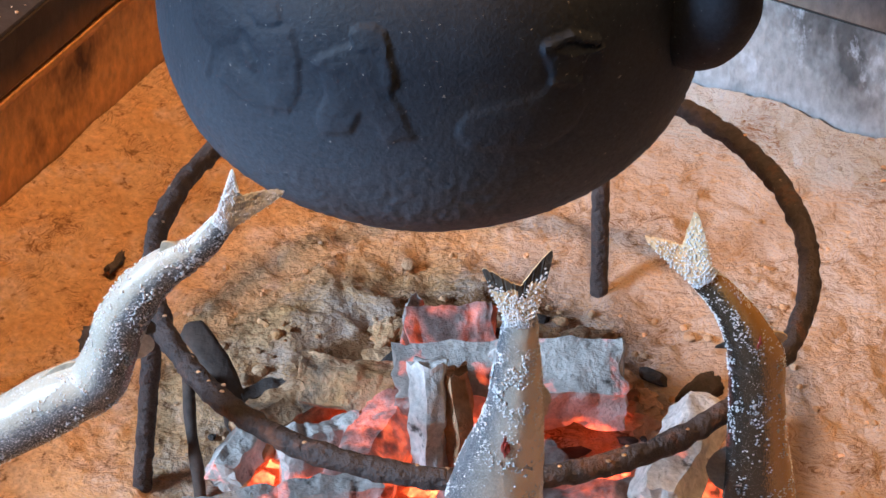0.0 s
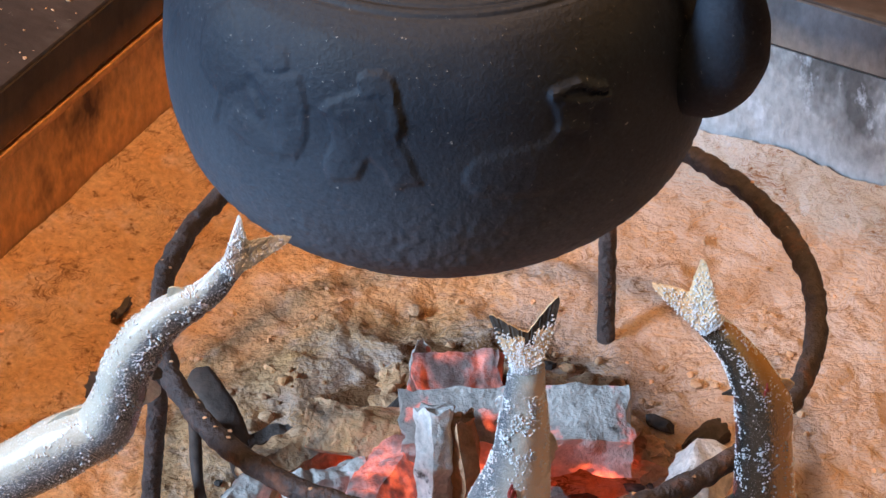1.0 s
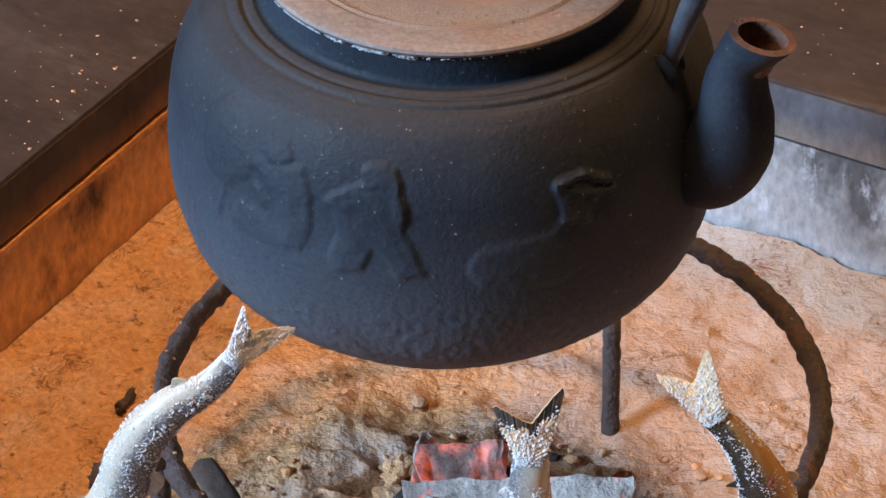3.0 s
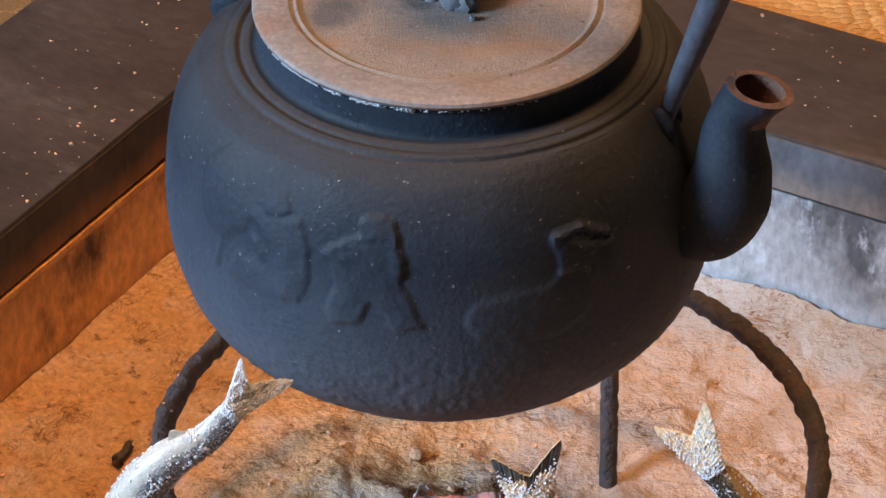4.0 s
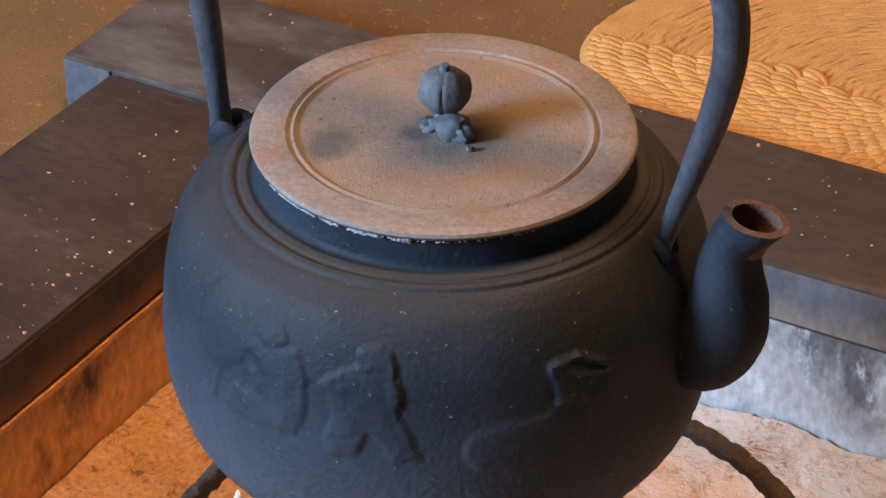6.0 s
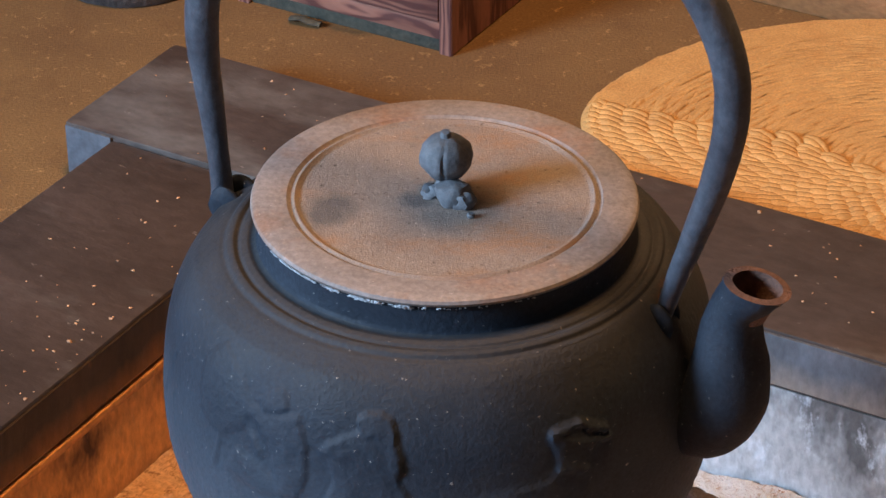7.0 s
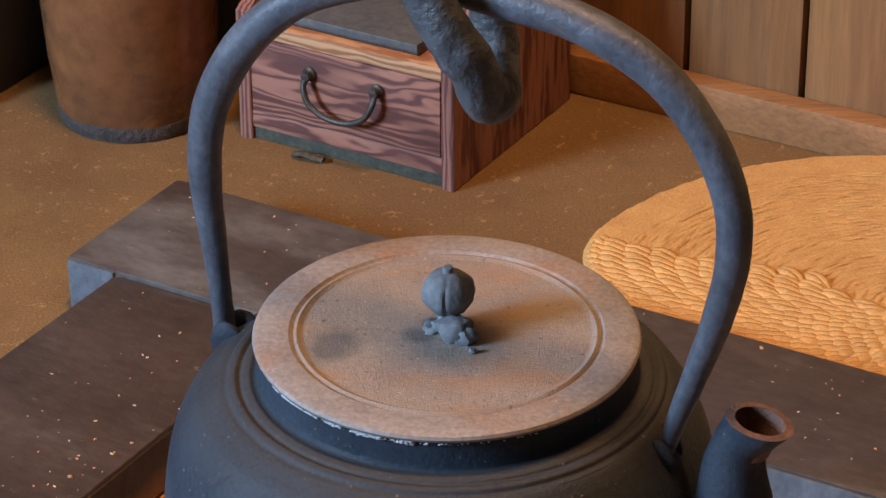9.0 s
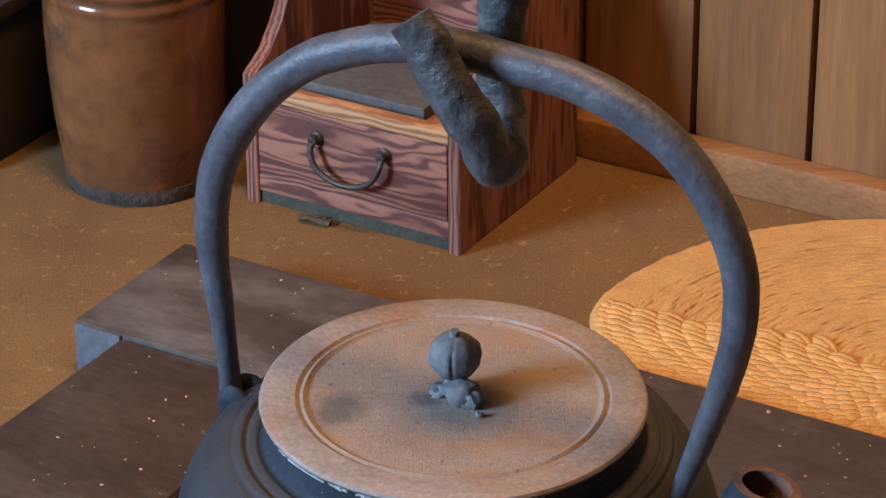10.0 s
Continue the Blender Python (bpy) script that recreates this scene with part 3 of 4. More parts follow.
# ---- kettle ----
KX, KY = -0.0008, 1.057
AXIS = Vector((KX, KY, 0))
kettle = thing("iron_kettle", (KX, KY, 0.163), "dark cast-iron kettle with raised relief, hanging from a hook", "kettle")
PROFILE = [(0.0005, .1630), (.0200, .1635), (.0356, .1648), (.0553, .1682), (.075, .1768), (.0943, .1905), (.1095, .2075), (.1165, .2265), (.1188, .2465), (.1180, .2665),
           (.1148, .2865), (.1098, .3005), (.1035, .3110), (.0985, .3158), (.0950, .3182), (.0928, .3190), (.0915, .3206), (.0895, .3212), (.0872, .3204),
           (.0858, .3214), (.0838, .3220), (.0815, .3218), (.0800, .3232), (.0793, .3265), (.0790, .3310), (.0789, .3372)]
# raised shapes on the wall of the kettle, as angle and height: soft-edged figures, then ridges (.., half width)
FIGURES = [  # a robed figure, its head, trunk and crossed legs
    (0.9, [(-149, .299), (-144.2, .3085), (-136.2, .3011), (-131.6, .2919), (-133.4, .2819), (-139.9, .2731), (-147, .279)]),
    (1.3, [(-130, .2965), (-127, .3035), (-124.3, .303), (-122.6, .2975), (-125, .2935), (-128.4, .292)]),
    (1.35, [(-131, .2885), (-127.3, .2925), (-119.8, .296), (-117.4, .2848), (-117, .270), (-119.3, .2604), (-124, .2596), (-125, .2773)]),
    (0.8, [(-137.5, .2605), (-135, .2715), (-129, .2700), (-122.6, .2640), (-122.6, .2570), (-129.7, .2570)]),
    # a dancing child
    (1.3, [(-114.6, .2850), (-112.2, .2895), (-107.6, .2950), (-102.0, .3022), (-99, .2978), (-97.4, .2871), (-98.2, .2772), (-95.9, .2688), (-93.8, .2575),
           (-99.3, .2548), (-101.1, .2626), (-104.1, .2683), (-106.6, .2566), (-112.2, .2539), (-113.3, .261), (-111, .2731), (-112.5, .282)]),
    # a tied sack lying on its side
    (1.5, [(-67.9, .2912), (-63, .2925), (-57, .2870), (-57.6, .282), (-60.6, .274), (-65.8, .277)]),
    (0.9, [(-66.2, .2775), (-60, .2714), (-58.5, .2607), (-61.1, .2529), (-66.1, .2479), (-75.5, .2481), (-83.4, .2515), (-85.8, .2596), (-83.3, .2677), (-75.4, .2707), (-68.4, .2717)])]
RIDGES = [(-166, .283, -164.8, .2684, .0013, .6), (-162.4, .2865, -168.1, .2611, .0013, .6), (-160.8, .268, -159.3, .2549, .0014, .6), (-167.7, .2559, -164.2, .2471, .0014, .6),
          (-139.5, .2723, -141.2, .2583, .0016, .8), (-130.9, .2802, -128.2, .2748, .0018, .9), (-104.5, .2985, -102.5, .2990, .0040, 1.75), (-133, .290, -129, .2905, .0024, .9),
          (-100.6, .300, -98.6, .282, .0024, 1.7), (-103.5, .291, -102.5, .281, .0016, 1.6), (-108, .290, -104, .283, .0016, 1.55),
          (-67, .2915, -61, .2932, .0018, 2.2), (-61, .2932, -55, .2868, .0018, 2.2), (-67, .2905, -61, .2850, .0016, 2.1), (-61, .2850, -54.2, .2835, .0016, 2.1),
          (-66, .2765, -60.3, .2735, .0018, 1.9), (-65, .274, -66.5, .262, .0009, 1.2), (-63, .273, -62.8, .260, .0009, 1.2), (-61.3, .272, -60.6, .262, .0009, 1.2)]
ROUND = 0.00205                                         # metres along the wall for one degree


def relief(angle, h):
    """How far the surface stands proud, in metres, at an angle and height."""
    best = 0.0
    wander = noise.noise_vector(Vector((angle * ROUND * 210, h * 210, 2.0))) * 0.0007
    px, h = angle * ROUND + wander.x, h + wander.y
    for proud, shape in FIGURES:
        inside, near = False, 1.0
        for (a0, h0), (a1, h1) in zip(shape, shape[1:] + shape[:1]):
            x0, x1 = a0 * ROUND, a1 * ROUND
            if (h0 > h) != (h1 > h) and px < (x1 - x0) * (h - h0) / (h1 - h0) + x0:
                inside = not inside
            dx, dy = x1 - x0, h1 - h0
            t = max(0.0, min(1.0, ((px - x0) * dx + (h - h0) * dy) / (dx * dx + dy * dy)))
            near = min(near, math.hypot(px - x0 - t * dx, h - h0 - t * dy))
        d = near if inside else -near
        k = max(0.0, min(1.0, (d + 0.0011) / 0.0021))
        best = max(best, proud * (0.78 * k * k * (3 - 2 * k) + 0.30 * max(0.0, min(1.0, d / 0.006))))
    for a0, h0, a1, h1, w, proud in RIDGES:
        x0, dx, dy = a0 * ROUND, (a1 - a0) * ROUND, h1 - h0
        t = max(0.0, min(1.0, ((px - x0) * dx + (h - h0) * dy) / max(1e-9, dx * dx + dy * dy)))
        k = max(0.0, min(1.0, (w * 1.3 - math.hypot(px - x0 - t * dx, h - h0 - t * dy)) / 0.0014))
        best = max(best, proud * k * k * (3 - 2 * k))
    return best * (0.00105 + 0.00025 * wander.z / 0.0007)


b = bmesh.new()
dense = spline([(r, 0, h) for r, h in PROFILE], 13)
SEG = 700
rings = []
for q in dense:
    ring = []
    for i in range(SEG):
        w = 2 * math.pi * i / SEG - math.pi
        r = q.x
        if .245 < q.z < .312 and -2.97 < w < -0.85:
            r += relief(math.degrees(w), q.z)
        p = Vector((r * math.cos(w), r * math.sin(w), q.z))
        if q.z < .318:
            low = max(0.0, min(1.0, (.262 - q.z) / .05))
            p += Vector((math.cos(w), math.sin(w), 0)) * (0.00065 * low * noise.fractal(p * 260, 1.0, 2.0, 3) + 0.0008 * noise.noise(p * 22)) * min(1.0, q.x / .03)
        p.x += 0.0040 * max(0.0, min(1.0, (q.z - .312) / .012))
        ring.append(b.verts.new(AXIS + p))
    rings.append(ring)
for a, c in zip(rings, rings[1:]):
    for i in range(SEG):
        b.faces.new((a[i], a[(i + 1) % SEG], c[(i + 1) % SEG], c[i]))
share, ash, rust = [], [], []
for q in dense:
    share += [max(0.0, min(1.0, (q.z - .290) / .036)) * (1.0 if q.z < .3228 else .15)] * SEG
    ash += [max(0.0, min(1.0, (.285 - q.z) / .070))] * SEG
    for i in range(SEG):
        w = math.degrees(2 * math.pi * i / SEG - math.pi)
        rust.append(max(0.0, 1 - math.hypot((w + 22) / 20, (q.z - .313) / .014)))
b.faces.new(rings[0][::-1])
body = part("body", b, KETTLE_IRON, kettle)
for name, values in (("dust_share", share), ("ash_share", ash), ("rust_share", rust)):
    body.data.attributes.new(name, "FLOAT", "POINT").data.foreach_set("value", values)

LID = AXIS + Vector((0.0028, -0.0005, 0))


def seated(mesh):
    """The lid sits a little askew: its far left side is higher."""
    for v in mesh.verts:
        d = v.co - LID
        v.co.z += 0.018 * d.y - 0.008 * d.x
    return mesh


b = bmesh.new()
revolve(b, [(0.0600, .3366), (.0790, .3368), (.0805, .3376), (.0811, .3390), (.0805, .3403), (.0788, .3410), (.0660, .3408), (.0652, .3398), (.0642, .3396)], LID, 160, close=False)
lid = part("lid", seated(b), LID_RIM, kettle, "rust-brown round lid with a dusty worn rim")
b = bmesh.new()
rings = revolve(b, [(.0644, .3396), (.0634, .3405), (.0626, .3407), (.0618, .3402), (.0608, .3396)] + [(.0600 - .0595 * k / 64, .3396 + .0012 * (k / 64) ** 2) for k in range(65)], LID, 300, close=False)
for v in b.verts:
    v.co.z += 0.00010 * noise.fractal(v.co * 300, 1.0, 2.0, 3)
soot, rust = [], []
for v in b.verts:
    c = v.co - LID
    n0 = 0.30 * noise.fractal(c * 110, 1.0, 2.0, 4)
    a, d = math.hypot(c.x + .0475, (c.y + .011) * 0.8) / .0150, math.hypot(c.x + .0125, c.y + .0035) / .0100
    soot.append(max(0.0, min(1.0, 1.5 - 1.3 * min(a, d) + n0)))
    rust.append(max(0.0, min(1.0, 0.35 + 0.9 * noise.fractal(Vector((c.x * 16, c.y * 42, 3.1)), 1.0, 2.0, 3) + 0.5 * n0)))
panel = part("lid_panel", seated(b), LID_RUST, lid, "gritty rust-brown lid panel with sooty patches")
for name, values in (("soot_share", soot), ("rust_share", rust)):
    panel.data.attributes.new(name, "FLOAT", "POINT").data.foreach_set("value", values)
b = bmesh.new()
revolve(b, [(.0005, .3370), (.0068, .3390), (.0055, .3420), (.0040, .3446), (.0045, .3470), (.0080, .3492), (.0108, .3535), (.0113, .3570), (.0104, .3610), (.0078, .3640),
            (.0045, .3658), (.0022, .3664), (.0019, .3684), (.0004, .3688)], LID + Vector((0.0005, 0.004, 0)), 60)
for v in b.verts:
    d = v.co - LID - Vector((0.0005, 0.004, 0))
    seam = math.sin(math.atan2(d.y, d.x) * 2.5 + 1.1)
    v.co += noise.noise_vector(v.co * 130) * 0.0009 - Vector((d.x, d.y, 0)) * (0.10 * max(0.0, 1 - abs(seam) * 5))
part("knob", b, CAST_GREY, lid, "blue-grey fruit-shaped iron knob")
b = bmesh.new()
lump(b, LID + Vector((0.0035, -0.0055, .3440)), (.0074, .0064, .0062), sub=3, seed=3, rough=.25)
lump(b, LID + Vector((0.0075, -0.0085, .3425)), (.0054, .0046, .0048), sub=3, seed=13, rough=.25)
lump(b, LID + Vector((-0.0045, 0.0005, .3415)), (.0056, .0044, .0034), sub=3, seed=5, rough=.4)
lump(b, LID + Vector((0.0105, -0.0175, .3408)), (.0018, .0015, .0013), sub=2, seed=8, rough=.5)
part("knob_foot", b, CAST_GREY, lid, "knobbly cast leaf at the foot of the knob")

# pale mineral crust under the rim
b = bmesh.new()
for k in range(420):
    w = radians(random.uniform(-152, -96)) if k < 330 else radians(random.uniform(-175, -60))
    dense_here = 0.5 + noise.noise(Vector((math.degrees(w) * .22, 0, 4)))
    if k < 330 and dense_here < .38:
        continue
    sz = random.uniform(.0002, .0006) * (1.0 if k < 330 else .6)
    drop = .0004 + random.random() ** 2 * .0034
    q = LID + Vector(((.0806 - drop * .9) * math.cos(w), (.0806 - drop * .9) * math.sin(w), .3374 - drop))
    q.z += 0.018 * (q - LID).y - 0.008 * (q - LID).x
    lump(b, q, (sz * 1.3, sz * 1.8, sz), turn=w, sub=1, seed=k)
part("mineral_crust", b, CRUST, kettle, "white mineral crust under the lid rim", kind="stuff")

# handle in an upright plane through the spout
HA = radians(-27)
HD, HN = Vector((math.cos(HA), math.sin(HA), 0)), Vector((-math.sin(HA), math.cos(HA), 0))
HC = Vector((0.002, 1.057, 0))


def arch(s, z, n=0.0):
    return HC + HD * s + HN * n + Vector((0, 0, z))


pts = [(-.1085, .306), (-.1090, .322), (-.1102, .337), (-.1122, .358), (-.1144, .381), (-.1136, .405), (-.1069, .4285), (-.0912, .4548), (-.0691, .4760), (-.0454, .4885),
       (-.0224, .4950), (.002, .4975), (.0271, .4955), (.0512, .4935), (.0751, .4860), (.0967, .4727), (.1137, .4523), (.1238, .4278), (.1250, .4031), (.1192, .3736), (.1095, .3422), (.1035, .322), (.1000, .309)]
rad = [(.0058, .0055), (.0046, .0054), (.0050, .005), (.0060, .0056), (.0071, .0066), (.0077, .0070), (.0080, .0074), (.0081, .0076), (.0079, .0076), (.0080, .0078), (.0080, .0078), (.0080, .0080),
       (.0080, .0080), (.0080, .0080), (.0080, .0078), (.0078, .0076), (.0076, .0074), (.0074, .0072), (.0070, .0070), (.0062, .0064), (.0050, .0058), (.0042, .0055), (.0036, .005)]
line = spline([arch(s, z) for s, z in pts], 6)
rr = [tuple(v) for v in [(q.x, q.y) for q in spline([(a, c, 0) for a, c in rad], 6)]]
b = bmesh.new()
tube(b, line, rr, 28, side=HN, rough=0.00035, freq=60)
part("handle", b, HANDLE_IRON, kettle, "arched blue-grey forged iron handle")
for s, n in ((-.1020, 0.006), (-.1030, -0.0065), (.0965, 0.006), (.0985, -.0065)):
    b = bmesh.new()
    q = arch(s, .3110 if s < 0 else .3075, n)
    lump(b, q, (.0085, .0030, .0098), turn=HA, sub=3, rough=.10, seed=s * 50)
    part("lug", b, IRON, kettle)

# spout
b = bmesh.new()
sp = [(.098, .260), (.112, .2615), (.1225, .267), (.1285, .279), (.1300, .294), (.1298, .310), (.1322, .323), (.1400, .3340)]
sr = [.0130, .0160, .0180, .0182, .0162, .0132, .0112, .0122]
line = spline([arch(s, z) for s, z in sp], 7)
rad2 = [q.x for q in spline([(r, 0, 0) for r in sr], 7)]
rings = tube(b, line, rad2, 32, side=HN, rough=0.0005, freq=60, ends=False)
tilt = Vector((math.sin(radians(22)) * HD.x, math.sin(radians(22)) * HD.y, math.cos(radians(22))))
outer = rings[-1]
cen = sum((v.co for v in outer), Vector()) / 32
dirn = (line[-1] - line[-4]).normalized()
flat = Vector((math.sin(radians(9)) * HD.x, math.sin(radians(9)) * HD.y, math.cos(radians(9))))
for back_by, amount in ((1, 1.0), (2, .8), (3, .6), (4, .4), (5, .2)):
    c2 = sum((v.co for v in rings[-back_by]), Vector()) / 32
    for v in rings[-back_by]:
        v.co += dirn * (amount * flat.dot(c2 - v.co) / flat.dot(dirn))
inner = [b.verts.new(cen + (v.co - cen) * .74 + tilt * .0004) for v in outer]
deep = [b.verts.new(cen + (v.co - cen) * .70 - tilt * .016) for v in outer]
for i in range(32):
    j = (i + 1) % 32
    f = b.faces.new((outer[i], outer[j], inner[j], inner[i]))
    f.material_index = 1
    f = b.faces.new((inner[i], inner[j], deep[j], deep[i]))
    f.material_index = 1
b.faces.new(deep).material_index = 1
part("spout", b, [IRON, RUST_IN], kettle, "dark iron spout with a rusty rim")

# ---- pot hook ----
hook = thing("pot_hook", arch(.02, .75, .03), "blackened pot hook carrying the kettle handle", "hook")
b = bmesh.new()
hl = spline([arch(0.0128, 0.5428, 0.0210), arch(0.0122, 0.5166, 0.0210), arch(0.0113, 0.4949, 0.0205), arch(0.0123, 0.4741, 0.0180), arch(0.0157, 0.4607, 0.0130), arch(0.0201, 0.4526, 0.0050), arch(0.0220, 0.4546, -0.0060), arch(0.0183, 0.4702, -0.0140), arch(0.0090, 0.4879, -0.0175), arch(-0.0001, 0.5033, -0.0185), arch(-0.0086, 0.5147, -0.0185)], 8)
hr = [(q.x, q.y) for q in spline([(.0085, .0105, 0), (.0085, .0105, 0), (.0085, .0100, 0), (.0085, .0108, 0), (.0092, .0108, 0), (.0100, .0100, 0), (.0105, .0095, 0), (.0095, .0105, 0),
                                  (.0088, .0108, 0), (.0085, .0105, 0), (.0075, .0092, 0)], 8)]
tube(b, hl, hr, 24, side=HD, rough=0.0018, freq=55)
part("hook_bar", b, HOOK, hook)
b = bmesh.new()
tube(b, [arch(0.0128, .545 + k * .195, .021) for k in range(11)], .011, 16, side=HD, rough=0.001, freq=30)
part("shaft", b, HOOK, hook)

# ---- salted fish on skewers ----


def fish(at_line, radii, material, belly, fins, tail, tail_mat, label, salt=260, side=Vector((0, -1, 0)), twist=0.0, fin_at=None, wound=None, seed=1, char=9.0):
    """A whole salted fish, tail up: body swept along a line from tail to head, forked tail, fins, salt grains."""
    rnd = random.Random(seed)
    line = spline(at_line, 8)
    rad = [(q.x, q.y) for q in spline([(a, c, 0) for a, c in radii], 8)]
    t = thing("grilled_fish", (line[-1].x, line[-1].y, 0.0), label, "fish", "fish round the fire")
    m = bmesh.new()
    rings = tube(m, line, rad, 28, side=side, rough=0.0007, freq=60)
    share = []
    for _ in rings:
        share += [0.5 + 0.5 * belly * math.cos(2 * math.pi * j / 28) for j in range(28)]
    body = part("body", m, material, t)
    body.data.attributes.new("belly_share", "FLOAT", "POINT").data.foreach_set("value", share)
    skew = bmesh.new()
    tube(skew, [line[-6], Vector((line[-1].x, line[-1].y, line[-1].z)).lerp(line[-6], -1.2), Vector((2 * line[-1].x - line[-6].x, line[-1].y, -0.03))], .0022, 8, side=side)
    part("skewer", skew, BAMBOO, t, "bamboo skewer")
    # tail: two lobes with thickness, as outlines from the root
    root, up = line[0], (line[0] - line[3]).normalized()
    acr = up.cross(side).normalized()
    wl, ll, wr, lr, notch = tail
    m = bmesh.new()
    NA, NB = 36, 14
    w0 = rad[0][0] * 0.92

    def fan(i, j, face):
        """A point of the forked fan: i across, j outwards, face: front or back."""
        c, f = i / NA * 2 - 1, j / NB
        wide, long = (wr, lr) if c > 0 else (wl, ll)
        edge = notch + (long - notch) * (abs(c) / 0.86) ** 1.05 * (1.0 if abs(c) < 0.86 else 1 - ((abs(c) - 0.86) / 0.14) ** 2 * 0.30) + 0.0010 * noise.noise(Vector((c * 11, seed, 0)))
        h = -0.004 + (edge + 0.004) * f
        across = c * (w0 + (wide - w0) * max(0.0, h / max(ll, lr)) ** 0.75) + math.copysign(0.0016, c) * max(0.0, h / max(ll, lr) - 0.3)
        ray = 0.00025 * math.sin(c * 46) * f
        return root + acr * across + up * (h * 0.78) - side * (max(0.0, h) * 0.42) + side * (face * (0.0024 * (1 - f) ** 1.5 * math.sqrt(max(0.0, 1 - c * c)) + 0.0004) + ray + 0.0016 * f * math.sin(c * 2.6 + seed))

    sheets = [[[m.verts.new(fan(i, j, face)) for i in range(NA + 1)] for j in range(NB + 1)] for face in (1, -1)]
    for sheet in sheets:
        for j in range(NB):
            for i in range(NA):
                f = m.faces.new((sheet[j][i], sheet[j][i + 1], sheet[j + 1][i + 1], sheet[j + 1][i]))
                burnt = j / NB + 0.22 * abs(i / NA * 2 - 1) + 0.25 * noise.noise(f.calc_center_median() * 260)
                f.material_index = 1 if burnt > char else 0
    rim = [[sh[0][i] for i in range(NA + 1)] + [sh[j][NA] for j in range(1, NB + 1)] + [sh[NB][i] for i in range(NA - 1, -1, -1)] + [sh[j][0] for j in range(NB - 1, 0, -1)] for sh in sheets]
    for i in range(len(rim[0])):
        j = (i + 1) % len(rim[0])
        m.faces.new((rim[0][i], rim[0][j], rim[1][j], rim[1][i]))
    part("tail_fin", m, [tail_mat, FIN_DARK], t)
    for k, sgn, ln, wd, mt in fins:
        m = bmesh.new()
        d = (line[k + 2] - line[k - 2]).normalized()
        acr2 = d.cross(side).normalized() * sgn
        prev = None
        vf, vb = [], []
        for i in range(9):
            s = i / 8
            hgt = wd * math.sin(math.pi * min(1, s * 1.05)) ** 0.7 * (1 - 0.35 * s)
            q0 = line[k] + d * (ln * (s - .5)) + acr2 * (rad[k][0] * 0.86)
            q1 = q0 + acr2 * max(0.0005, hgt + 0.0008 * noise.noise(q0 * 300)) - d * (0.0025 * s)
            vf.append((m.verts.new(q0 + side * .001), m.verts.new(q1 + side * .0004)))
            vb.append((m.verts.new(q0 - side * .001), m.verts.new(q1 - side * .0004)))
        for i in range(8):
            m.faces.new((vf[i][0], vf[i + 1][0], vf[i + 1][1], vf[i][1]))
            m.faces.new((vb[i][0], vb[i][1], vb[i + 1][1], vb[i + 1][0]))
            m.faces.new((vf[i][1], vf[i + 1][1], vb[i + 1][1], vb[i][1]))
        part("fin", m, mt, t)
    # salt: small eight-sided grains, in patches
    vs, fs = [], []

    def grain(q, g):
        base = len(vs)
        for dx, dy, dz in ((1, 0, 0), (-1, 0, 0), (0, 1, 0), (0, -1, 0), (0, 0, 1), (0, 0, -1)):
            k = g * rnd.uniform(.65, 1.3)
            vs.append((q.x + dx * k, q.y + dy * k, q.z + dz * k))
        for i, j, l in ((0, 2, 4), (2, 1, 4), (1, 3, 4), (3, 0, 4), (2, 0, 5), (1, 2, 5), (3, 1, 5), (0, 3, 5)):
            fs.append((base + i, base + j, base + l))

    n = len(line) - 1
    for _ in range(salt * 14):
        s = rnd.random() ** 1.2
        k = s * n * 0.8
        i = int(k)
        w = rnd.uniform(math.pi * -.15, math.pi * 1.15)
        d = (line[min(i + 1, n)] - line[max(i - 1, 0)]).normalized()
        bb = (side - d * side.dot(d)).normalized()
        a = d.cross(bb)
        if noise.noise(Vector((w * 1.6, k * .22, seed))) + 0.6 * noise.noise(Vector((w * 5, k * .9, seed))) < -0.02 + 0.20 * s:
            continue
        q = line[i].lerp(line[min(i + 1, n)], k - i) + a * (rad[i][0] * math.cos(w)) + bb * (rad[i][1] * math.sin(w))
        grain(q, rnd.uniform(.00026, .00068))
    for _ in range(int(salt * 1.6)):
        i, j = rnd.randint(0, NA), min(NB, int(rnd.random() ** 1.4 * NB * (1.0 if char > 2 else .8)))
        grain(fan(i, j, 1) + Vector((rnd.uniform(-.0004, .0004), -.0003, rnd.uniform(-.0006, .0006))), rnd.uniform(.00028, .0007))
    me = bpy.data.meshes.new("salt")
    me.from_pydata([PLACE[t].inverted() @ Vector(v) for v in vs], [], fs)
    me.materials.append(SALT)
    ob = tagged(new("salt", me), "coarse salt grains", kind="stuff")
    ob.parent = t
    if wound:
        k, off, sz = wound
        d = (line[k + 1] - line[k - 1]).normalized()
        a = d.cross(side).normalized()
        m = bmesh.new()
        q = line[k] + a * off + side * (rad[k][1] * math.sqrt(max(0.05, 1 - (off / rad[k][0]) ** 2)) - 0.0004)
        lump(m, q, (sz * .5, sz * .45, sz * 1.3), sub=3, rough=.7, seed=seed)
        part("wound", m, WOUND, t, "raw red tear in the skin")
    return t


